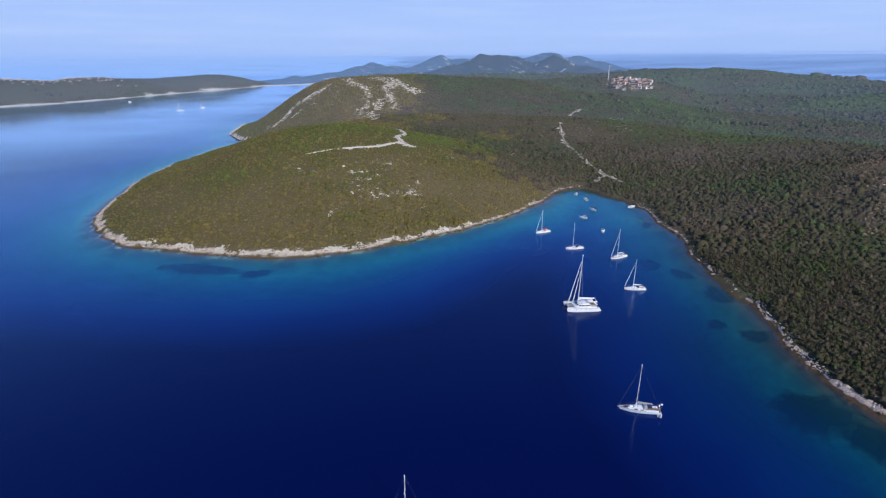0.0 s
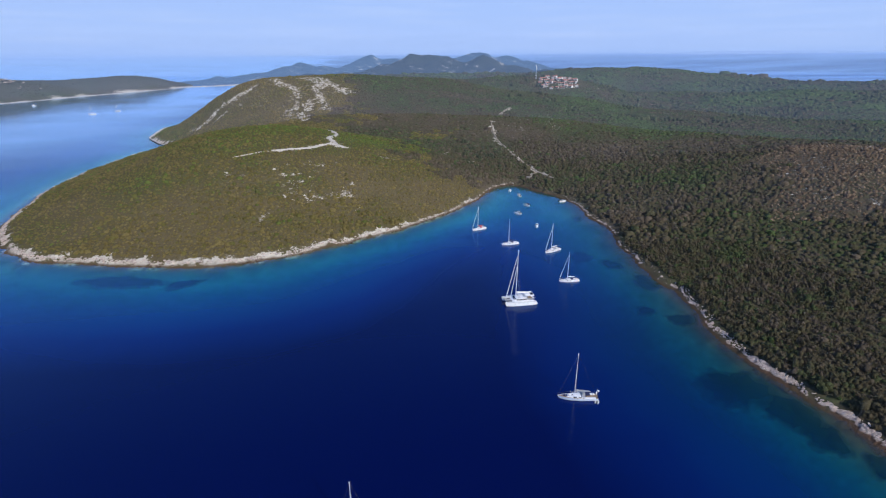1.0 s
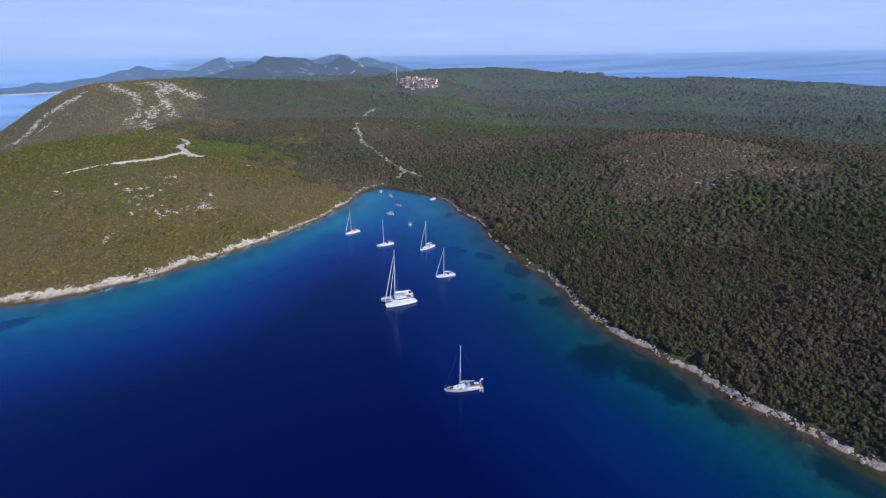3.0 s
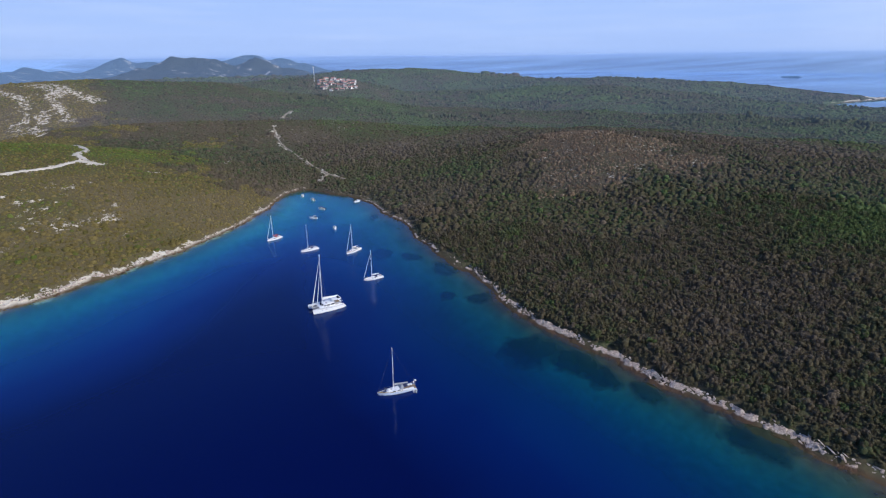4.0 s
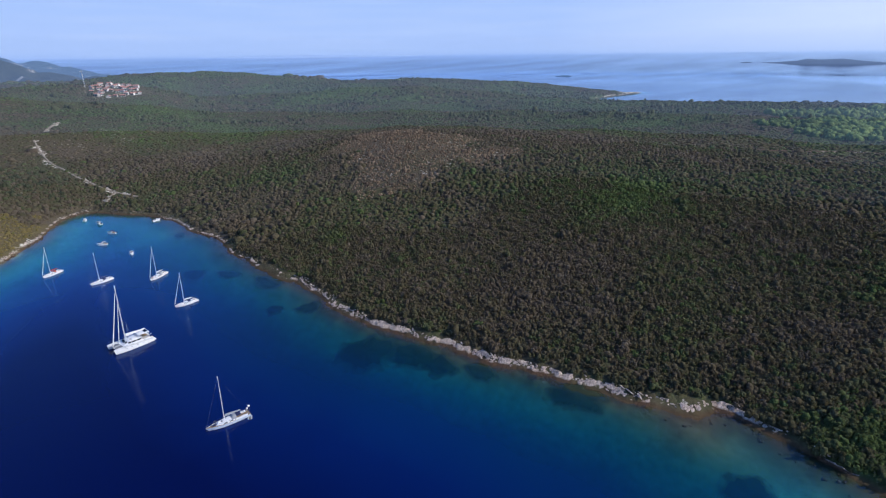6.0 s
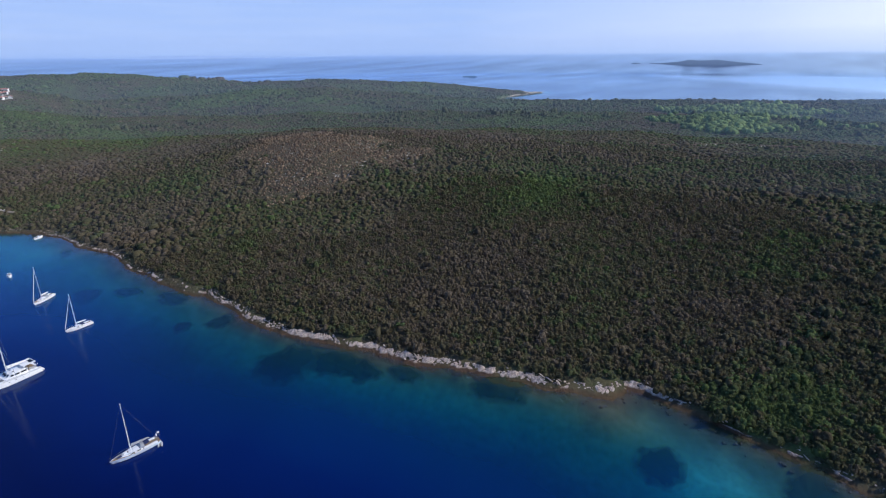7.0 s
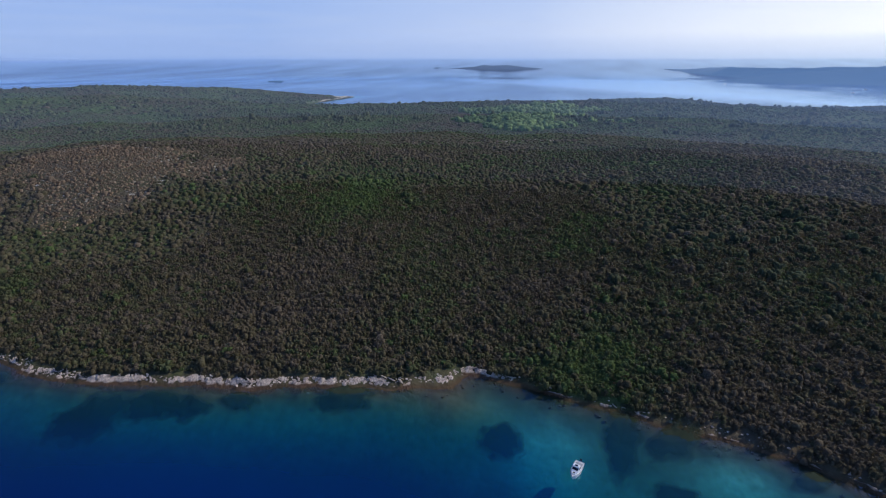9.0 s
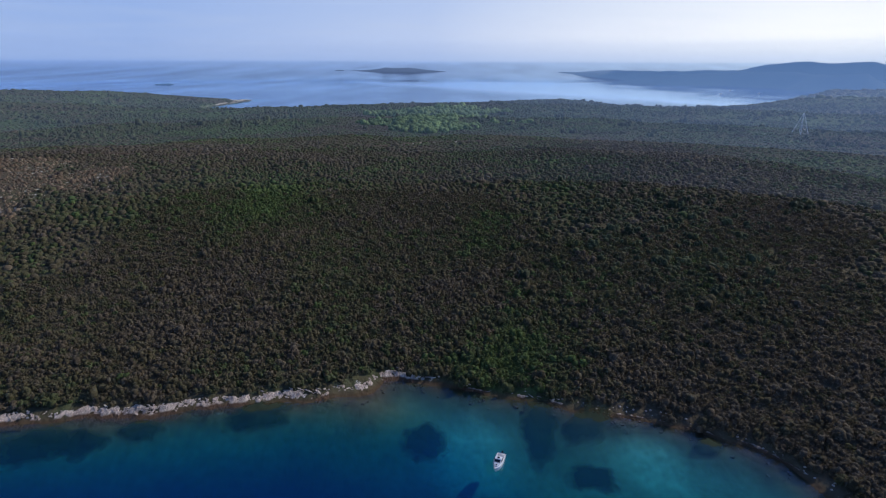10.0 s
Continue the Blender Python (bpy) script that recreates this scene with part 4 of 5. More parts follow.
def hull_shape(length, beam, bow, aft, draft, stern=0.78, fine=2.2, rake=0.06, y0=0.0, steps=14):
    """A boat's hull, open at the deck: stem to the +x side."""
    bm = bmesh.new()
    sections = []
    for k in range(steps + 1):
        u = k / steps
        b = beam_at(u, beam, stern, fine)
        sheer = aft + (bow - aft) * u ** 1.6
        keel = -draft * (1 - max(0, u - 0.6) ** 2 * 5)
        half = [(0.0, keel), (b * 0.55, keel * 0.75), (b * 0.86, -0.02), (b * 0.95, sheer * 0.5), (b, sheer)]
        ring = [(-y, z) for y, z in half[::-1]] + half[1:]
        sec = []
        for y, z in ring:
            x = -length / 2 + length * u
            x += length * rake * (z - sheer) / max(sheer, 0.1) * (1 if u > 0.9 else u * 0.5)
            sec.append((x, y0 + y, z))
        sections.append(sec)
    loft(bm, sections)
    return bm


def deck_shape(length, beam, bow, aft, stern=0.78, fine=2.2, inset=0.05, drop=0.06, y0=0.0, steps=14):
    bm = bmesh.new()
    sections = []
    for k in range(steps + 1):
        u = k / steps
        b = max(0.01, beam_at(u, beam, stern, fine) - inset)
        z = aft + (bow - aft) * u ** 1.6 - drop
        x = -length / 2 + length * u * 0.985
        sections.append([(x, y0 - b, z - 0.12), (x, y0 - b, z), (x, y0, z + 0.05), (x, y0 + b, z), (x, y0 + b, z - 0.12)])
    return loft(bm, sections)


def rail(parent, pts, r=0.018):
    bm = bmesh.new()
    for p, q in zip(pts, pts[1:]):
        tube(bm, p, q, r, sides=5)
    return part("guard_rail", bm, STEEL, parent)


def thing(name, label, category, x, y, z, heading, group=""):
    """An empty at a thing's base; heading: degrees from +x, anticlockwise."""
    ob = new(name)
    ob.empty_display_size = 0.5
    ob.matrix_basis = pose(x, y, z, 0, 0, heading)
    return tagged(ob, label, category, group)


def sailing_yacht(label, x, y, heading, length=10.0, mast=13.5, hull=None, cover=None, hood=None, furled=True, teak=False, slim=1.0, cruising=False):
    root = thing("sailing_yacht", label, "sailboat", x, y, 0, heading, "yachts at anchor in the bay")
    k = length / 10.0
    beam, bow, aft = 2.85 * k * slim, 1.0 * k * slim, 0.78 * k * slim
    part("hull", hull_shape(length, beam, bow, aft, 0.45), hull or GELCOAT, root)
    part("boot_stripe", hull_shape(length * 0.992, beam * 0.985, 0.09, 0.08, 0.44), ANTIFOUL, root, "dark blue waterline stripe")
    part("deck", deck_shape(length, beam, bow, aft), TEAK if teak else DECK, root)
    bm = bmesh.new()
    loft(bm, [[(px * k, -w * k, aft - 0.02), (px * k, -w * k * 0.86, aft + h * k), (px * k, 0, aft + (h + 0.07) * k), (px * k, w * k * 0.86, aft + h * k), (px * k, w * k, aft - 0.02)]
              for px, w, h in ((-1.3, 1.05, 0.46), (-0.4, 1.06, 0.47), (1.0, 0.95, 0.42), (2.0, 0.74, 0.32), (2.9, 0.4, 0.12))])
    cabin = part("coachroof", bm, GELCOAT, root)
    for side in (-1, 1):
        for px in (-0.5, 0.75):
            part("cabin_window", box(bmesh.new(), px * k, side * 0.97 * k, aft + 0.24 * k, 0.85 * k, 0.12, 0.17 * k, 0.03), SMOKED, cabin, "smoked cabin window")
    part("hatch", box(bmesh.new(), 1.5 * k, 0, aft + 0.46 * k, 0.5 * k, 0.5 * k, 0.06, 0.02), SMOKED, cabin, "smoked deck hatch")
    part("cockpit_floor", box(bmesh.new(), -3.0 * k, 0, aft - 0.0, 2.9 * k, 1.15 * k, 0.06, 0.02), TEAK, root, "teak cockpit floor")
    for side in (-1, 1):
        part("cockpit_bench", box(bmesh.new(), -2.9 * k, side * 0.86 * k, aft + 0.14, 2.9 * k, 0.5 * k, 0.3, 0.05), GELCOAT, root)
    wheel = bmesh.new()
    for j in range(12):
        a, b = 2 * math.pi * j / 12, 2 * math.pi * (j + 1) / 12
        tube(wheel, (-3.7 * k, math.cos(a) * 0.42, aft + 0.65 + math.sin(a) * 0.42), (-3.7 * k, math.cos(b) * 0.42, aft + 0.65 + math.sin(b) * 0.42), 0.025, sides=5)
    part("steering_wheel", wheel, STEEL, root)
    foot = aft + 0.45 * k
    mx = 0.75 * k
    spar = part("mast", tube(bmesh.new(), (mx, 0, foot), (mx - 0.12, 0, mast), 0.11, 0.075, 10), ALLOY, root)
    for up in (0.42, 0.7):
        part("spreader", tube(bmesh.new(), (mx - 0.1, -0.75 * k, foot + (mast - foot) * up), (mx - 0.1, 0.75 * k, foot + (mast - foot) * up), 0.035, sides=6), ALLOY, spar)
    part("masthead_gear", box(bmesh.new(), mx - 0.1, 0, mast + 0.15, 0.25, 0.12, 0.3, 0.03), ALLOY, spar)
    boom = part("boom", tube(bmesh.new(), (mx - 0.1, 0, foot + 0.95 * k), (-3.1 * k, 0, foot + 1.0 * k), 0.075, sides=8), ALLOY, root)
    bm = bmesh.new()
    loft(bm, [[(px * k, -w, foot + 1.02 * k), (px * k, -w * 0.7, foot + (1.02 + h) * k), (px * k, w * 0.7, foot + (1.02 + h) * k), (px * k, w, foot + 1.02 * k)]
              for px, w, h in ((0.5, 0.17, 0.5), (-0.6, 0.19, 0.36), (-2.0, 0.16, 0.26), (-3.0, 0.11, 0.16))])
    part("sail_cover", bm, cover or SAILCLOTH, boom, "folded mainsail under its cover")
    stem = (length / 2 - 0.15, 0, bow)
    if furled:
        part("furled_genoa", tube(bmesh.new(), (stem[0] - 0.1, 0, bow + 0.5), (mx + 0.05, 0, mast * 0.93), 0.11, 0.06, 8), SAILCLOTH, root, "rolled white headsail on the forestay")
    else:
        part("forestay", tube(bmesh.new(), stem, (mx, 0, mast * 0.97), 0.022, sides=5), STEEL, root)
    part("backstay", tube(bmesh.new(), (-length / 2 + 0.2, 0, aft), (mx - 0.12, 0, mast), 0.016, sides=5), STEEL, root)
    for side in (-1, 1):
        bm = bmesh.new()
        tube(bm, (mx - 0.1, side * beam * 0.46, aft), (mx - 0.1, side * 0.75 * k, foot + (mast - foot) * 0.42), 0.014, sides=4)
        tube(bm, (mx - 0.1, side * 0.75 * k, foot + (mast - foot) * 0.42), (mx - 0.12, 0, mast * 0.96), 0.014, sides=4)
        part("shroud", bm, STEEL, root)
        pts = [(length * (u - 0.5), side * (beam_at(u, beam, 0.78, 2.2) - 0.08), aft + (bow - aft) * u ** 1.6 + 0.6) for u in (0.04, 0.2, 0.4, 0.6, 0.8, 0.95)]
        rail(root, pts)
        for px, py, pz in pts[1:5]:
            part("stanchion", tube(bmesh.new(), (px, py, pz), (px, py, pz - 0.62), 0.015, sides=5), STEEL, root)
    bm = bmesh.new()
    tube(bm, (length / 2 - 0.5, -0.35, bow + 0.6), (length / 2 - 0.02, 0, bow + 0.62), 0.022, sides=5)
    tube(bm, (length / 2 - 0.5, 0.35, bow + 0.6), (length / 2 - 0.02, 0, bow + 0.62), 0.022, sides=5)
    tube(bm, (length / 2 - 0.1, 0, bow + 0.62), (length / 2 - 0.1, 0, bow - 0.05), 0.022, sides=5)
    part("pulpit", bm, STEEL, root)
    if hood:
        bm = bmesh.new()
        loft(bm, [[(px * k, math.cos(math.pi * j / 6) * 0.98 * k, aft + 0.42 * k + math.sin(math.pi * j / 6) * h * k) for j in range(7)] for px, h in ((-0.7, 0.12), (-1.1, 0.62), (-1.75, 0.72))])
        part("sprayhood", bm, hood, root, "canvas sprayhood over the companionway")
    if cruising:
        stern = -length / 2
        arch = part("stern_arch", tube(tube(tube(bmesh.new(), (stern + 0.35, -0.9, aft), (stern + 0.1, -0.9, aft + 1.9), 0.035, sides=6), (stern + 0.35, 0.9, aft), (stern + 0.1, 0.9, aft + 1.9), 0.035, sides=6),
                                         (stern + 0.1, -0.9, aft + 1.9), (stern + 0.1, 0.9, aft + 1.9), 0.035, sides=6), STEEL, root)
        part("radar_dome", box(bmesh.new(), stern + 0.1, 0.45, aft + 2.1, 0.5, 0.5, 0.28, 0.1), GELCOAT, arch)
        part("outboard", box(bmesh.new(), stern + 0.25, -0.75, aft + 0.75, 0.3, 0.25, 0.6, 0.06), GELCOAT, root)
        part("life_raft", box(bmesh.new(), 1.9 * k, 0.0, aft + 0.5 * k, 0.85, 0.6, 0.35, 0.1), GELCOAT, root, "white life raft canister")
        part("sail_bag", box(bmesh.new(), 3.1 * k, 0.15, bow + 0.1, 1.1, 0.45, 0.3, 0.12), NAVY, root, "dark blue sail bag on the foredeck")
        part("cockpit_cover", box(bmesh.new(), -2.4 * k, 0, aft + 0.72 * k, 1.1 * k, 1.3 * k, 0.08, 0.03), NAVY, root, "dark blue cockpit awning")
        for py, pz in ((0.85 * slim, 0.0), (-0.85 * slim, 0.0)):
            part("fuel_can", box(bmesh.new(), 0.2 * k, py * 1.1, aft + 0.18, 0.4, 0.22, 0.36, 0.05), RED if py > 0 else GELCOAT, root)
    return root


def bimini(parent, x, w, l, z, k, material):
    bm = bmesh.new()
    loft(bm, [[(x + dx * l, math.cos(math.pi * j / 6) * w, z + math.sin(math.pi * j / 6) * 0.22 + (0 if abs(dx) < 0.4 else -0.06)) for j in range(7)] for dx in (-0.5, -0.25, 0.25, 0.5)])
    top = part("bimini", bm, material, parent, "canvas sun top on steel hoops")
    for side in (-1, 1):
        for dx in (-0.45, 0.45):
            part("hoop_leg", tube(bmesh.new(), (x + dx * l, side * w, z), (x + dx * 0.4 * l, side * w, z - 1.15 * k), 0.02, sides=5), STEEL, top)
    return top


def sailing_catamaran(label, x, y, heading):
    root = thing("sailing_catamaran", label, "catamaran", x, y, 0, heading, "yachts at anchor in the bay")
    root.matrix_basis = root.matrix_basis @ Matrix.Scale(0.95, 4)
    L, half = 12.6, 2.75
    for side in (-1, 1):
        part("hull", hull_shape(L, 1.75, 1.75, 1.3, 0.6, 0.8, 2.6, 0.03, side * half), GELCOAT, root)
        part("hull_deck", deck_shape(L, 1.75, 1.75, 1.3, 0.8, 2.6, 0.04, 0.05, side * half), DECK, root)
        for px in (-2.6, -0.8, 1.0, 2.6):
            part("hull_window", box(bmesh.new(), px, side * (half + 0.83), 1.15, 0.5, 0.06, 0.1, 0.02), SMOKED, root, "smoked hull window")
        for j in range(3):
            part("transom_step", box(bmesh.new(), -L / 2 + 0.25 - 0.32 * j, side * half, 0.95 - 0.3 * j, 0.36, 1.2, 0.24, 0.05), GELCOAT, root)
        part("boot_stripe", hull_shape(L * 0.99, 1.72, 0.09, 0.08, 0.55, 0.8, 2.6, 0.03, side * half), ANTIFOUL, root, "dark waterline stripe")
    part("bridge_deck", box(bmesh.new(), -1.2, 0, 1.2, 8.6, 5.2, 0.7, 0.12), GELCOAT, root)
    part("cockpit_floor", box(bmesh.new(), -4.2, 0, 1.58, 2.5, 4.0, 0.06, 0.02), TEAK, root, "teak laid cockpit floor")
    bm = bmesh.new()
    loft(bm, [[(px, -w, 1.45), (px - sl, -w * 0.88, 1.45 + h), (px - sl, 0, 1.53 + h), (px - sl, w * 0.88, 1.45 + h), (px, w, 1.45)]
              for px, w, h, sl in ((-3.0, 2.35, 1.15, 0.0), (-1.0, 2.4, 1.2, 0.0), (0.9, 2.2, 1.12, 0.2), (2.0, 1.85, 0.8, 0.5), (2.75, 1.5, 0.12, 0.2))])
    saloon = part("coachroof", bm, GELCOAT, root)
    for side in (-1, 1):
        for px, w in ((-1.9, 1.5), (-0.2, 1.3), (1.05, 0.75)):
            part("saloon_window", box(bmesh.new(), px, side * (2.3 - max(0, px) * 0.14), 2.12, w, 0.14, 0.5, 0.05), SMOKED, saloon, "smoked saloon window")
    for py in (-1.05, 0.0, 1.05):
        ob = part("windscreen", box(bmesh.new(), 0, 0, 0, 0.1, 0.92, 0.78, 0.04), SMOKED, saloon, "smoked forward windscreen")
        ob.matrix_basis = pose(1.98 - abs(py) * 0.18, py, 2.1, 0, -52, -py * 12)
    for py in (-0.9, 0.9):
        part("roof_hatch", box(bmesh.new(), 0.2, py, 2.62, 0.55, 0.55, 0.06, 0.02), SMOKED, saloon, "smoked roof hatch")
    part("hard_top", box(bmesh.new(), -3.9, 0, 3.35, 3.6, 4.1, 0.12, 0.05), GELCOAT, root)
    part("solar_panel", box(bmesh.new(), -4.9, 0, 3.44, 1.1, 2.6, 0.04, 0.01), SMOKED, root, "dark solar panels on the hard top")
    for px in (-5.4, -2.3):
        for side in (-1, 1):
            part("roof_post", tube(bmesh.new(), (px, side * 1.85, 1.5), (px, side * 1.85, 3.32), 0.05), ALLOY, root)
    part("helm_seat", box(bmesh.new(), -2.9, 1.7, 2.4, 0.5, 1.0, 0.7, 0.08), GREY, root, "grey cushioned helm seat")
    for side in (-1, 1):
        part("cockpit_sofa", box(bmesh.new(), -4.4, side * 1.7, 1.82, 2.0, 0.6, 0.42, 0.08), GREY, root, "grey cockpit cushions")
        part("trampoline", box(bmesh.new(), 4.1, side * 0.95, 1.42, 2.6, 1.75, 0.03), NET, root, "dark net between the bows")
    part("crossbeam", tube(bmesh.new(), (5.5, -half, 1.5), (5.5, half, 1.5), 0.09), ALLOY, root)
    part("bow_catwalk", box(bmesh.new(), 4.2, 0, 1.47, 2.9, 0.35, 0.06, 0.02), DECK, root)
    mx, top = 1.35, 21.6
    spar = part("mast", tube(bmesh.new(), (mx, 0, 2.5), (mx - 0.45, 0, top), 0.17, 0.11, 10), ALLOY, root)
    for up in (0.36, 0.62):
        z = 2.5 + (top - 2.5) * up
        part("spreader", tube(bmesh.new(), (mx - 0.3, -1.3, z), (mx - 0.3, 1.3, z), 0.045, sides=6), ALLOY, spar)
    part("masthead_gear", box(bmesh.new(), mx - 0.45, 0, top + 0.25, 0.35, 0.2, 0.5, 0.05), ALLOY, spar)
    boom = part("boom", tube(bmesh.new(), (mx - 0.2, 0, 3.75), (-4.8, 0, 3.95), 0.12, sides=8), ALLOY, root)
    bm = bmesh.new()
    loft(bm, [[(px, -w, 3.88), (px, -w * 0.75, 3.88 + h), (px, w * 0.75, 3.88 + h), (px, w, 3.88)] for px, w, h in ((1.0, 0.28, 0.8), (-1.0, 0.3, 0.62), (-3.2, 0.26, 0.45), (-4.7, 0.16, 0.3))])
    part("sail_cover", bm, SAILCLOTH, boom, "folded mainsail in its bag")
    part("furled_genoa", tube(bmesh.new(), (5.35, 0, 1.9), (mx - 0.1, 0, top * 0.9), 0.2, 0.09, 8), SAILCLOTH, root, "rolled white genoa on the forestay")
    part("furled_staysail", tube(bmesh.new(), (3.5, 0, 1.9), (mx - 0.1, 0, top * 0.72), 0.16, 0.08, 8), SAILCLOTH, root, "rolled white inner headsail")
    for side in (-1, 1):
        bm = bmesh.new()
        tube(bm, (mx - 0.9, side * 3.2, 1.5), (mx - 0.3, side * 1.3, 2.5 + (top - 2.5) * 0.36), 0.022, sides=5)
        tube(bm, (mx - 0.9, side * 3.2, 1.5), (mx - 0.4, 0, top * 0.9), 0.022, sides=5)
        part("shroud", bm, STEEL, root)
        rail(root, [(px, side * (half + 0.72), 2.1) for px in (-5.2, -3, -1, 1, 3)] + [(5.6, side * (half + 0.25), 2.35)])
        for px in (-5.2, -3, -1, 1, 3):
            part("stanchion", tube(bmesh.new(), (px, side * (half + 0.72), 1.4), (px, side * (half + 0.72), 2.1), 0.018, sides=5), STEEL, root)
    for side in (-1, 1):
        part("davit", tube(bmesh.new(), (-5.4, side * 1.0, 1.5), (-6.6, side * 1.0, 2.0), 0.06), ALLOY, root)
    return root


def dinghy(label, x, y, heading, size=1.0):
    root = thing("dinghy", label, "dinghy", x, y, 0, heading)
    root.matrix_basis = root.matrix_basis @ Matrix.Scale(size, 4)
    bm = bmesh.new()
    pts = [(-1.2, 0.55), (0.5, 0.55), (1.0, 0.4), (1.35, 0.0), (1.0, -0.4), (0.5, -0.55), (-1.2, -0.55)]
    for (ax, ay), (bx, by) in zip(pts, pts[1:]):
        tube(bm, (ax, ay, 0.22), (bx, by, 0.24), 0.2, sides=8)
    part("inflatable_tube", bm, RUBBER, root, "pale grey inflatable tube")
    part("floor", box(bmesh.new(), -0.1, 0, 0.12, 2.2, 1.0, 0.1, 0.03), GREY, root)
    part("thwart", box(bmesh.new(), -0.3, 0, 0.34, 0.25, 1.0, 0.05, 0.01), TIMBER, root)
    part("outboard", box(bmesh.new(), -1.35, 0, 0.5, 0.3, 0.25, 0.5, 0.06), SMOKED, root, "dark outboard motor")
    return root


def motor_boat(label, x, y, heading, length=6.0, canopy=None, cabin=True):
    root = thing("motor_boat", label, "motorboat", x, y, 0, heading, "small boats in the bay")
    k = length / 6.0
    part("hull", hull_shape(length, 2.35 * k, 1.15 * k, 0.85 * k, 0.35, 0.88, 2.4, 0.08), GELCOAT, root)
    part("deck", deck_shape(length, 2.35 * k, 1.15 * k, 0.85 * k, 0.88, 2.4, 0.08, 0.08), DECK, root)
    part("cockpit", box(bmesh.new(), -1.35 * k, 0, 0.84 * k, 2.2 * k, 1.6 * k, 0.08, 0.03), TEAK if canopy else GREY, root, "open cockpit floor")
    if cabin:
        bm = bmesh.new()
        loft(bm, [[(px * k, -w * k, 0.8 * k), (px * k - sl, -w * k * 0.86, (0.8 + h) * k), (px * k - sl, w * k * 0.86, (0.8 + h) * k), (px * k, w * k, 0.8 * k)]
                  for px, w, h, sl in ((-0.4, 0.9, 1.25, 0.0), (0.5, 0.9, 1.2, 0.05), (1.2, 0.8, 0.65, 0.15), (2.2, 0.5, 0.38, 0.1))])
        house = part("cabin", bm, GELCOAT, root)
        for side in (-1, 1):
            part("side_window", box(bmesh.new(), 0.1 * k, side * 0.86 * k, 1.6 * k, 0.9 * k, 0.1, 0.36 * k, 0.03), SMOKED, house, "dark side window")
        ob = part("windscreen", box(bmesh.new(), 0, 0, 0, 0.08, 1.3 * k, 0.6 * k, 0.03), SMOKED, house, "dark raked windscreen")
        ob.matrix_basis = pose(0.88 * k, 0, 1.72 * k, 0, -48, 0)
        part("roof_hatch", box(bmesh.new(), 0.05 * k, 0, 2.06 * k, 0.5 * k, 0.6 * k, 0.05, 0.02), SMOKED, house, "dark roof hatch")
        part("fore_hatch", box(bmesh.new(), 1.75 * k, 0, 1.33 * k, 0.4 * k, 0.4 * k, 0.05, 0.02), SMOKED, house)
    else:
        part("console", box(bmesh.new(), 0.1 * k, 0, 1.25 * k, 0.6, 0.7, 0.8, 0.08, 0.8), GELCOAT, root)
        part("windscreen", box(bmesh.new(), 0.35 * k, 0, 1.75 * k, 0.06, 0.75, 0.35, 0.02), SMOKED, root, "small dark windscreen")
        part("seat", box(bmesh.new(), -0.7 * k, 0, 1.1 * k, 0.45, 0.9, 0.5, 0.08), GREY, root)
    if canopy:
        bimini(root, -0.9 * k, 0.95 * k, 1.9 * k, 2.05 * k, k, canopy)
    for side in (-1, 1):
        rail(root, [(length * (u - 0.5), side * (beam_at(u, 2.35 * k, 0.88, 2.4) - 0.08), (0.85 + 0.3 * u ** 1.6) * k + 0.45) for u in (0.45, 0.65, 0.85, 0.98)])
    part("outboard", box(bmesh.new(), -length / 2 - 0.25, 0, 0.85 * k, 0.45, 0.4, 0.75, 0.1), SMOKED, root, "dark outboard motor")
    return root


# ---- boats ----
sailing_catamaran("large white sailing catamaran at anchor with furled sails", 50.6, 177.2, 183)
sailing_yacht("white sailing yacht at anchor with a dinghy astern", 51.0, 116.9, 170, 10.8, 13.6, hull=BLUE_HULL, cover=GREY, hood=GREY, furled=False, teak=True, slim=0.86, cruising=True)
dinghy("small grey inflatable dinghy tied astern of a yacht", 55.6, 114.6, 60, 0.72)
sailing_yacht("white sailing yacht with a bimini and rolled headsail", 75.9, 193.4, 180, 8.6, 12.4, hood=NAVY)
sailing_yacht("white sailing yacht with a canvas sprayhood at anchor", 80.4, 228.6, 208, 9.6, 13.4, hood=GREY, teak=True)
sailing_yacht("white sloop with dark canvas sprayhood at anchor", 63.0, 241.0, 190, 9.0, 12.6, cover=NAVY, hood=NAVY, furled=False)
sailing_yacht("white sloop with a red sail cover at anchor", 52.4, 266.3, 205, 8.8, 12.2, cover=RED, hood=RED)
sailing_yacht("white sailing yacht anchored out in the deep water", -7.0, 80.0, 170, 10.0, 13.2, furled=False)
motor_boat("small white cabin cruiser anchored over turquoise shallows", 101.8, -5.2, 160, 5.8)
motor_boat("white motor boat moored at the bay head", 89.1, 346.2, 60, 4.3, cabin=True)
motor_boat("white motor boat with a canvas sun top", 91.7, 332.6, 100, 4.6, GREY)
motor_boat("white motor boat with a navy sun top", 90, 308.6, 130, 4.8, NAVY)
motor_boat("open white motor boat with a grey sun top", 80.2, 292.2, 150, 4.8, GREY, cabin=False)
motor_boat("white motor boat riding at a mooring", 84.2, 267.0, 250, 4.8, cabin=True)
motor_boat("low white motor boat near the rocky shore", 115.0, 314.2, 10, 4.8, cabin=False)
for far_x, far_y, far_len in ((-455, 955, 11.0), (-437, 1005, 9.0)):
    sailing_yacht("white sailing yacht far off in the channel", far_x, far_y, 185, far_len, far_len * 1.3)
for far_x, far_y, far_len, turn in ((2140, -560, 9.0, 30), (1640, -740, 9.0, 200), (1840, -860, 8.0, 100), (1640, -850, 12.0, 175)):
    motor_boat("small motor boat far off in the wooded bay", far_x, far_y, turn, far_len)
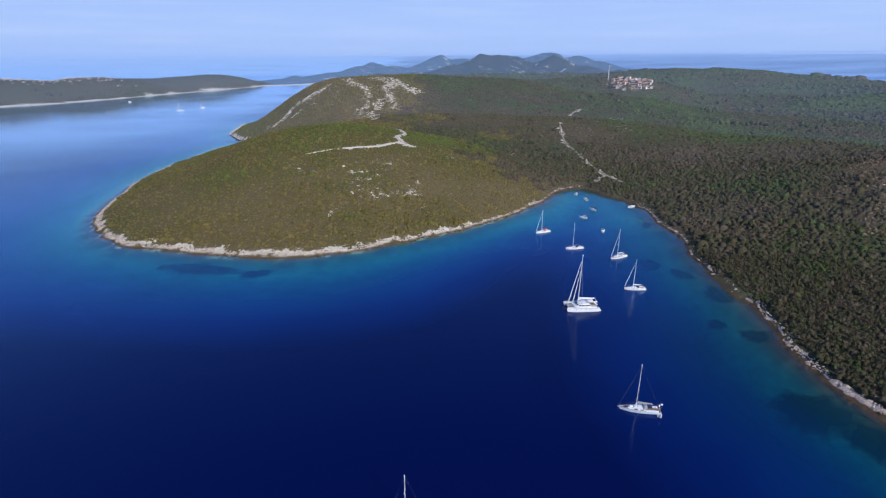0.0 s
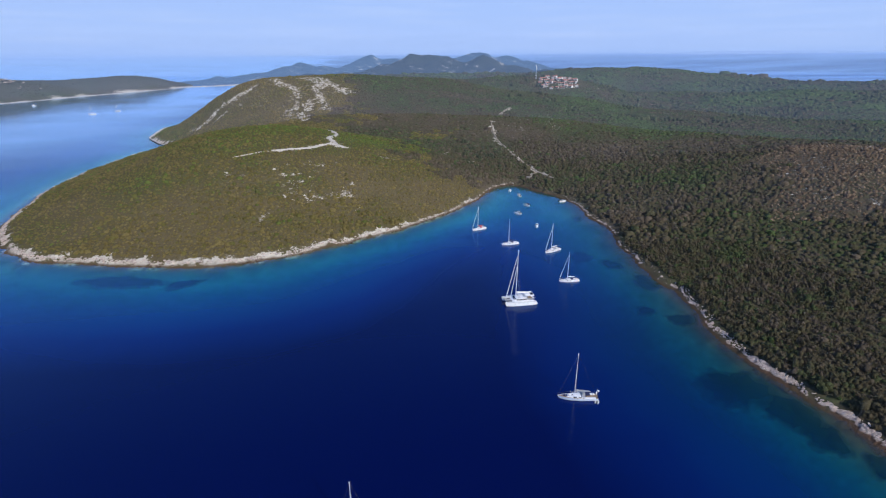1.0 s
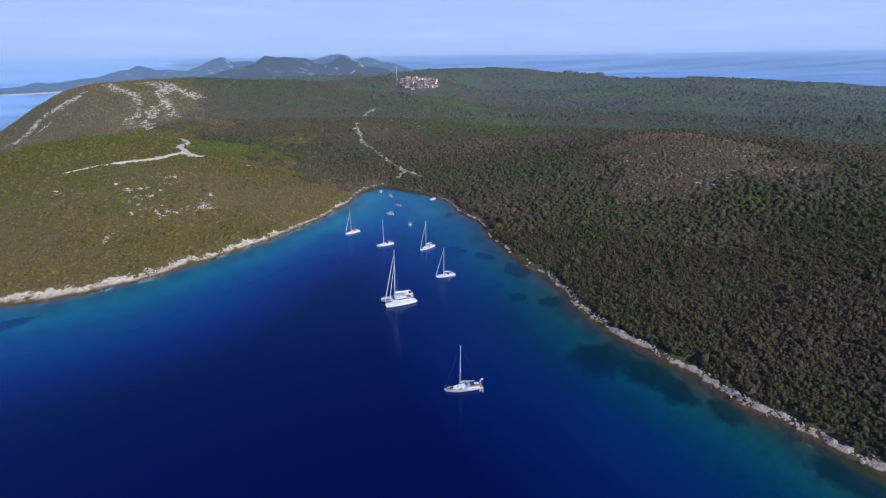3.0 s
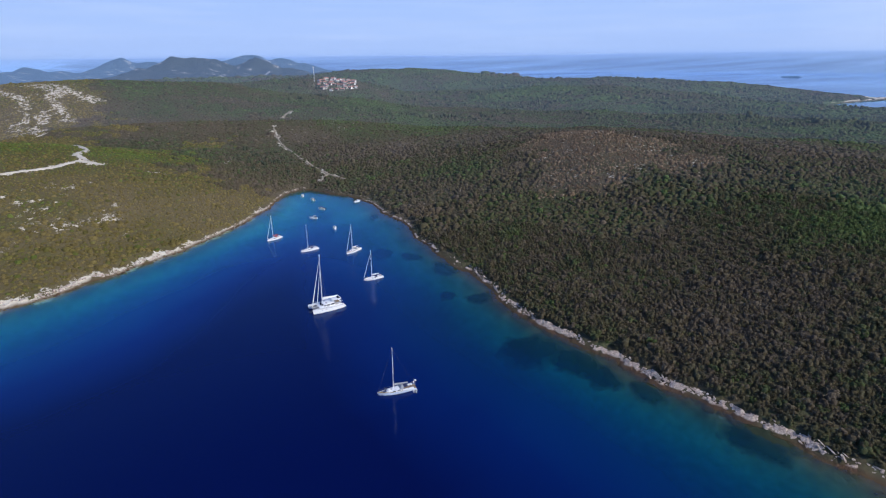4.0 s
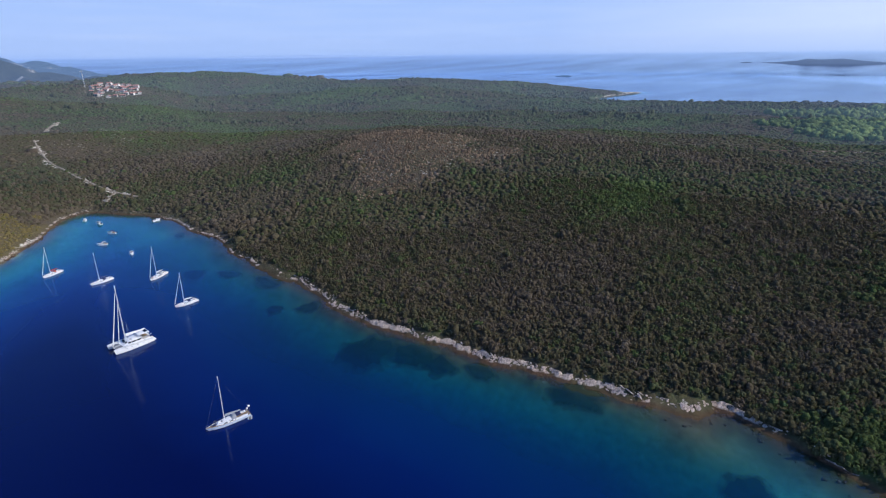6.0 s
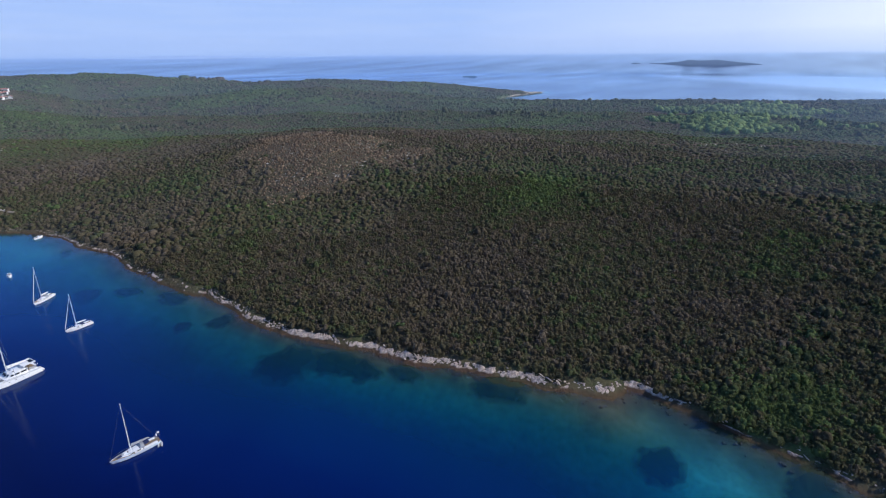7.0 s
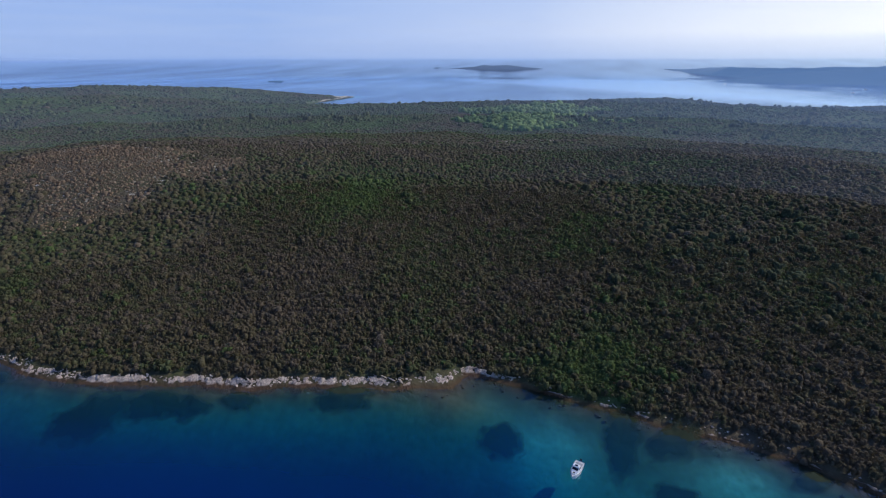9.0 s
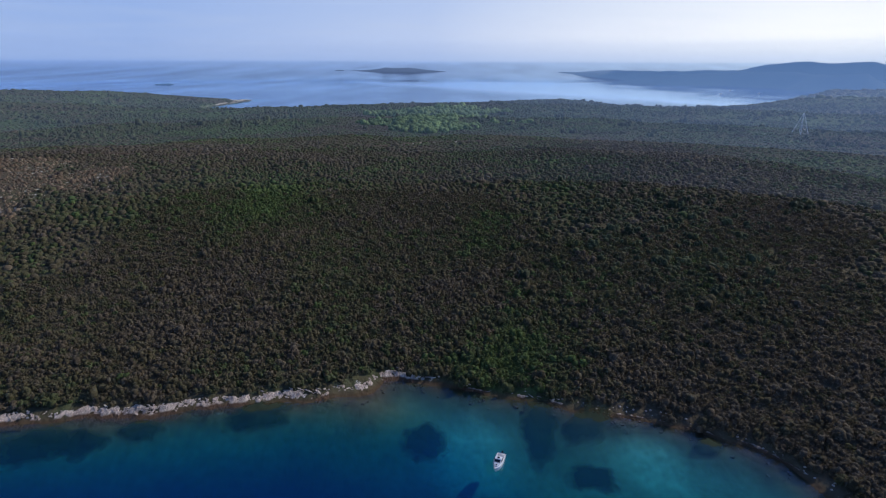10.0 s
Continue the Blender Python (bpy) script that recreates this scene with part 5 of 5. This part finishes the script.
motor_boat("white motor boat far off under the opposite shore", -650, 1150, 170, 8.0)


# ---- village ----
def house(label, x, y, wide, deep, tall, turn, wall, storeys=2):
    z = float(ground(np.array([x]), np.array([y]))[0]) - 0.4
    root = thing("house", label, "house", x, y, z, turn, "village houses on the hill")
    part("wall", box(bmesh.new(), 0, 0, tall / 2, wide, deep, tall), wall, root)
    bm = bmesh.new()
    ridge = tall + deep * 0.22
    for s in (-1, 1):
        loft(bm, [[(px, s * (deep / 2 + 0.4), tall - 0.12), (px, s * (deep / 2 + 0.4), tall + 0.06), (px, 0, ridge + 0.1), (px, 0, ridge - 0.1)] for px in (-wide / 2 - 0.3, wide / 2 + 0.3)])
    roof = part("roof", bm, ROOF, root, "weathered red clay tile roof")
    bm = bmesh.new()
    for s in (-1, 1):
        loft(bm, [[(s * (wide / 2 - 0.02) + e, -deep / 2, tall), (s * (wide / 2 - 0.02) + e, 0, ridge - 0.05), (s * (wide / 2 - 0.02) + e, deep / 2, tall)] for e in (-0.15, 0.0)])
    part("gable", bm, wall, root)
    part("chimney", box(bmesh.new(), wide * 0.25, deep * 0.1, ridge + 0.3, 0.7, 0.7, 1.2), WALL_STONE, roof)
    part("door", box(bmesh.new(), 0.2, -deep / 2 - 0.02, 1.05, 1.0, 0.12, 2.1), SHUTTER, root, "green wooden door")
    for level in range(storeys):
        for px in (-0.32, 0.32):
            for s in (-1, 1):
                w = part("window", box(bmesh.new(), px * wide, s * (deep / 2 + 0.01), 1.6 + 2.7 * level, 1.0, 0.12, 1.3), PANE, root)
                for e in (-1, 1):
                    part("shutter", box(bmesh.new(), px * wide + e * 0.78, s * (deep / 2 + 0.06), 1.6 + 2.7 * level, 0.5, 0.08, 1.3), SHUTTER, w, "green louvred shutter")
    return root


VILLAGE_RND = random.Random(5)
for k in range(36):
    row, col = divmod(k, 9)
    hx = 231 + col * 6.3 + VILLAGE_RND.uniform(-2.2, 2.2) + row * 1.5
    hy = 742 + row * 10.5 + VILLAGE_RND.uniform(-3.5, 3.5)
    pale = VILLAGE_RND.random() < 0.72
    house("pale rendered village house with a red tile roof" if pale else "old stone village house with a red tile roof", hx, hy,
          VILLAGE_RND.uniform(3.6, 6.0), VILLAGE_RND.uniform(3.4, 4.4), VILLAGE_RND.choice((2.2, 2.6, 3.4)), VILLAGE_RND.uniform(-60, 60), WALL if pale else WALL_STONE,
          1)


def lattice(name, label, category, x, y, tall, foot, arms):
    """A four-legged steel tower with braces."""
    z = float(ground(np.array([x]), np.array([y]))[0]) - 0.3
    root = thing(name, label, category, x, y, z, 20)
    corners = [(-1, -1), (1, -1), (1, 1), (-1, 1)]
    for cx, cy in corners:
        part("leg", tube(bmesh.new(), (cx * foot, cy * foot, 0), (cx * 0.25, cy * 0.25, tall), 0.05 + 0.03 * foot, 0.06 + 0.02 * foot, 6), WHITE_STEEL, root)
    levels = 6
    for j in range(levels):
        u, v = j / levels, (j + 1) / levels
        w0, w1 = foot + (0.25 - foot) * u, foot + (0.25 - foot) * v
        bm = bmesh.new()
        for (ax, ay), (bx, by) in zip(corners, corners[1:] + corners[:1]):
            tube(bm, (ax * w0, ay * w0, tall * u), (bx * w1, by * w1, tall * v), 0.06, sides=4)
        part("brace", bm, GALVANISED, root)
    for h in arms:
        part("crossarm", box(bmesh.new(), 0, 0, tall * h, 5.0, 0.25, 0.25), GALVANISED, root)
    return root


lattice("radio_mast", "tall white steel radio mast behind the village", "radio mast", 230, 772, 20, 0.5, (0.95,))
lattice("survey_tower", "pale steel lattice tower standing above the scrub", "tower", 590, -352, 22, 5.5, ())


def utility_pole(label, x, y, tall=9.0):
    z = float(ground(np.array([x]), np.array([y]))[0]) - 0.4
    root = thing("utility_pole", label, "pole", x, y, z, 35, "poles along the ridge track")
    part("post", tube(bmesh.new(), (0, 0, 0), (0, 0, tall), 0.17, 0.12), TIMBER, root)
    arm = part("crossarm", box(bmesh.new(), 0, 0, tall - 0.5, 1.8, 0.14, 0.14, 0.02), TIMBER, root)
    for px in (-0.75, 0.0, 0.75):
        part("insulator", tube(bmesh.new(), (px, 0, tall - 0.42), (px, 0, tall - 0.15), 0.06, sides=6), PANE, arm)
    return root


utility_pole("grey wooden utility pole beside the ridge track", 470, 66)
utility_pole("grey wooden utility pole above the scrub", 404, 112)


# ---- seagrass on the bed ----
def weed_material():
    """Dark leaves, thinning out in tufts towards the edge of the meadow."""
    n = Nodes("seagrass_leaf")
    tufts = n.noise(0.8, 5, 0.7)
    n.done(n.mix(tufts, (0.018, 0.03, 0.02), (0.05, 0.06, 0.036)), 0.95, spec=0.05)
    clear = n.add("BsdfTransparent").outputs[0]
    both = n.tree.nodes.new("ShaderNodeMixShader")
    thin = n.calc('ADD', n.calc('MULTIPLY', n.attr("edge"), 1.0), n.calc('MULTIPLY', n.calc('SUBTRACT', n.noise(0.45, 6, 0.7), 0.5), 1.1))
    n.put(both.inputs[0], n.ramp(thin, (0.64, (0.0, 0.0, 0.0)), (1.0, (1.0, 1.0, 1.0))))
    n.put(both.inputs[1], n.bsdf.outputs[0])
    n.put(both.inputs[2], clear)
    n.put(n.out.inputs["Surface"], both.outputs[0])
    return n.mat


WEED = weed_material()


def seagrass(x, y, long, wide, turn, seed):
    """A meadow of dark leaves, a low ragged cushion on the sea bed."""
    rings, spokes = 7, 64
    v, f = [], []
    c, s = math.cos(radians(turn)), math.sin(radians(turn))
    for k in range(rings + 1):
        u = k / rings
        for j in range(spokes):
            a = 2 * math.pi * j / spokes
            wob = [float(lumps(np.array([math.cos(a) * q + seed * 9.1]), np.array([math.sin(a) * q + seed * 3.7]), 1.0, 41)[0]) for q in (1.6, 4.0)]
            rag = 0.66 + 0.5 * wob[0] + 0.18 * wob[1]
            px, py = math.cos(a) * long * u * rag, math.sin(a) * wide * u * rag
            v.append((x + px * c - py * s, y + px * s + py * c, 0.55 * (1 - u ** 4)))
    v = np.array(v)
    v[:, 2] += ground(v[:, 0], v[:, 1]) + 0.1 + (lumps(v[:, 0], v[:, 1], 1.3, 42) - 0.5) * 0.3
    q = [(k * spokes + j, k * spokes + (j + 1) % spokes, (k + 1) * spokes + (j + 1) % spokes, (k + 1) * spokes + j) for k in range(rings) for j in range(spokes)]
    ob = sheet("seagrass_meadow", v, np.array(q), WEED, {"edge": np.repeat(np.arange(rings + 1) / rings, spokes)})
    ob.visible_shadow = False
    return tagged(ob, "dark seagrass meadow on the pale sea bed", "seagrass", kind="stuff")


for k, (gx, gy, gl, gw, gt) in enumerate([(99, 120, 11, 7, 122), (106, 105, 10, 5.5, 98), (107, 95, 6, 4, 92), (111, 83, 6, 3.4, 100), (118, 56, 9.5, 4.6, 105), (113, 12.5, 7, 6.0, 106),
                                          (116, -16, 12, 5, 178), (117, -28, 8, 5.5, 130), (102, -27, 6.5, 4.8, 90), (110, -55, 4.5, 2.8, 95),
                                          (97, 233, 8, 5, 110), (99, 172, 4.5, 3, 105), (105, 158, 6.5, 4, 100), (108, 190, 9, 3.5, 95), (104, 215, 7, 3, 100), (113, 282, 5, 3, 80),
                                          (-112, 226, 22, 5, 170), (-84, 221, 9, 3, 10)]):
    seagrass(gx, gy, gl, gw, gt, k)


# ---- shore rocks ----
def rock_material():
    n = Nodes("limestone")
    fine, broad = n.noise(2.5, 6, 0.7), n.noise(0.35, 4)
    rnd = n.noise(0.9, 2)
    beds = n.add("Mapping", Vector=n.add("NewGeometry").outputs["Position"])
    beds.inputs["Rotation"].default_value = (0.0, 0.0, radians(-52))
    beds.inputs["Scale"].default_value = (0.3, 1.3, 1.0)
    cell = n.add("TexVoronoi", Scale=0.9, Vector=beds.outputs[0])
    cell.feature = 'DISTANCE_TO_EDGE'
    crack = n.ramp(cell.outputs["Distance"], (0.02, (1.0, 1.0, 1.0)), (0.12, (0.0, 0.0, 0.0)))
    col = n.ramp(n.calc('ADD', n.calc('MULTIPLY', fine, 0.5), n.calc('MULTIPLY', rnd, 0.5)), (0.22, (0.20, 0.155, 0.12)), (0.44, (0.62, 0.49, 0.40)), (0.68, (0.95, 0.80, 0.67)))
    height = n.add("SeparateXYZ", Vector=n.add("NewGeometry").outputs["Position"]).outputs["Z"]
    tide = n.ramp(n.calc('SUBTRACT', height, n.calc('MULTIPLY', broad, 0.5)), (0.05, (1.0, 1.0, 1.0)), (0.38, (0.0, 0.0, 0.0)))
    split = n.add("TexVoronoi", Scale=3.2, Vector=beds.outputs[0])
    split.feature = 'DISTANCE_TO_EDGE'
    crack = n.calc('MAXIMUM', crack, n.ramp(split.outputs["Distance"], (0.02, (0.75, 0.75, 0.75)), (0.14, (0.0, 0.0, 0.0))))
    col = n.mix(n.calc('MULTIPLY', crack, 0.45), col, (0.10, 0.075, 0.065))
    return n.done(n.mix(tide, col, (0.11, 0.065, 0.038)), 0.9, spec=0.2, normal=n.bump(n.calc('SUBTRACT', fine, n.calc('MULTIPLY', crack, 0.8)), 0.9, 0.25))


ROCK = rock_material()


def rock_forms(count, seed):
    """Angular slabs and boulders."""
    r = np.random.default_rng(seed)
    out = []
    bm = bmesh.new()
    bmesh.ops.create_icosphere(bm, subdivisions=1, radius=1.0)
    base = np.array([v.co for v in bm.verts])
    faces = np.array([[v.index for v in f.verts] for f in bm.faces])
    bm.free()
    for _ in range(count):
        v = np.sign(base) * np.abs(base) ** 0.7 * r.uniform(0.65, 1.15, base.shape)
        v[:, 2] *= r.uniform(0.45, 0.8)
        out.append((v, faces))
    return out


def along(pts, step):
    """Places along a line of points, with the direction of the line."""
    for (ax, ay), (bx, by) in zip(pts, pts[1:]):
        n = max(1, int(math.hypot(bx - ax, by - ay) / step))
        for j in range(n):
            yield ax + (bx - ax) * j / n, ay + (by - ay) * j / n


def shore_places(pts, step, lo, hi, seed):
    r = np.random.default_rng(seed)
    p = np.array(list(along(pts, step)))
    x, y = p[:, 0] + r.uniform(-5, 5, len(p)), p[:, 1] + r.uniform(-5, 5, len(p))
    d = inland(x, y)
    ok = (d > lo) & (d < hi)
    return x[ok], y[ok], d[ok]


FORMS = rock_forms(8, 3)
wall_x, wall_y, wall_d = shore_places(HEADLAND[1:] + BAY[:2], 0.10, -1.2, 4.6, 51)
rs = np.random.default_rng(52)
keep_rock = wall_d < 1.2 + 1.9 * smooth(-wall_x, -40, 110)
wall_x, wall_y, wall_d = wall_x[keep_rock], wall_y[keep_rock], wall_d[keep_rock]
big = rs.uniform(0.25, 0.85, len(wall_x)) ** 1.4
scatter("shore_rubble", np.stack([wall_x, wall_y, ground(wall_x, wall_y, wall_d)], 1), big, big * 0.8, FORMS, ROCK, "pale limestone boulders along the headland shore", rs.random(len(big)), 0.2, False)["category"] = "rocks"
east_x, east_y, east_d = shore_places(BAY, 0.05, -1.4, 2.2, 53)
keep_rock = (east_y > 22) | (rs.random(len(east_x)) < 0.16)
east_x, east_y, east_d = east_x[keep_rock], east_y[keep_rock], east_d[keep_rock]
big = rs.uniform(0.12, 0.5, len(east_x)) ** 1.25 * (1 - 0.55 * smooth(east_y, 140, 190))
scatter("shore_stones", np.stack([east_x, east_y, ground(east_x, east_y, east_d)], 1), big, big * 0.75, FORMS, ROCK, "broken limestone stones along the bay shore", rs.random(len(big)), 0.2, False)["category"] = "rocks"
top = np.random.default_rng(57)
crest_s = top.uniform(0, 1, 320)
crest_x, crest_y = -950 + 150 * crest_s + top.normal(0, 22, 320), 1150 + 200 * crest_s + top.normal(0, 14, 320)
big = top.uniform(0.6, 2.0, 320)
scatter("crest_stones", np.stack([crest_x, crest_y, ground(crest_x, crest_y) + 1.2], 1), big * 1.6, big * 0.8, FORMS, ROCK, "pale rocks along the crest across the channel", top.random(320), 0.2, False)["category"] = "rocks"
sunk_x, sunk_y, sunk_d = shore_places(BAY[20:], 0.5, -9, -1.5, 54)
big = rs.uniform(0.2, 0.7, len(sunk_x)) ** 1.2
scatter("sunken_stones", np.stack([sunk_x, sunk_y, ground(sunk_x, sunk_y, sunk_d)], 1), big, big * 0.6, FORMS, ROCK, "brown stones under the shallow water", rs.random(len(big)), 0.1, False)["category"] = "rocks"

# the bedrock ledge on the near shore, with larger slabs on it piece by piece
def bedrock(pts, offs, rises, step, seed):
    """A jagged shelf of rock that follows the waterline: rows of points from below the water up to the scrub."""
    p = np.array(list(along(pts, step)))
    way = np.gradient(p, axis=0)
    for _ in range(6):
        way[1:-1] = (way[:-2] + way[1:-1] + way[2:]) / 3
    way /= np.linalg.norm(way, axis=1)[:, None]
    side = np.stack([way[:, 1], -way[:, 0]], 1)
    probe = p + side * 3
    if inland(probe[:, 0], probe[:, 1]).mean() < 0:
        side = -side
    reach = np.zeros(len(p))
    for _ in range(4):
        q = p + side * reach[:, None]
        reach = np.clip(reach - inland(q[:, 0], q[:, 1]), -4, 4)
    rows = []
    # ends slimmer and lower; the brown band there stands in for scrub shade
    slim = 0.22 + 0.78 * smooth(p[:, 1], 4, 26) * (1 - 0.62 * smooth(p[:, 1], 140, 185))
    for o, h in zip(offs, rises):
        q = p + side * (reach + o * slim)[:, None]
        wide = lumps(q[:, 0], q[:, 1], 6, seed)
        jag = (lumps(q[:, 0], q[:, 1], 1.1, seed + 1) - 0.5) * 1.2 + (lumps(q[:, 0], q[:, 1], 0.45, seed + 2) - 0.5) * 0.7
        q = q + side * ((wide - 0.5) * 1.0 * (o > 0.5))[:, None]
        rows.append(np.column_stack([q, h * (0.5 + 0.75 * wide) * (0.25 + 0.75 * slim) + jag * (0.75 if h > 0.3 else 0.25) * (0.4 + 0.6 * slim)]))
    v = np.stack(rows, 1)
    n, m = v.shape[:2]
    k = np.arange(n * m).reshape(n, m)
    quads = np.stack([k[:-1, :-1], k[1:, :-1], k[1:, 1:], k[:-1, 1:]], -1).reshape(-1, 4)
    return sheet("shore_ledge", v.reshape(-1, 3), quads, ROCK, {})


ledge = bedrock(BAY[4:], (-2.8, -1.5, -0.5, 0.2, 0.8, 1.3, 1.8, 2.4, 3.2), (-0.9, -0.15, 0.16, 0.42, 0.75, 0.95, 1.1, 1.15, 0.6), 0.4, 61)
tagged(ledge, "pale broken limestone ledge at the foot of the scrub", "rocks", kind="structure")
STONES = []
for v, f in FORMS:
    me = bpy.data.meshes.new("stone")
    me.from_pydata(v.tolist(), [], f.tolist())
    me.materials.append(ROCK)
    STONES.append(me)
lx, ly, ld = shore_places(BAY[10:], 0.34, 0.2, 2.8, 55)
on_ledge = (ly > 22) | (rs.random(len(lx)) < 0.08)
lx, ly, ld = lx[on_ledge], ly[on_ledge], ld[on_ledge]
lz = np.maximum(ground(lx, ly, ld), 0.35)
for k in range(min(300, len(lx))):
    ob = new("stone", STONES[k % len(STONES)])
    ob.parent = ledge
    size = rs.uniform(0.22, 0.5)
    ob.matrix_basis = pose(lx[k], ly[k], lz[k] + size * 0.1, rs.uniform(5, 30), rs.uniform(-12, 12), rs.normal(52, 14)) @ Matrix.Diagonal((size * rs.uniform(1.4, 3.6), size * rs.uniform(0.5, 1.0), size * 0.55, 1))
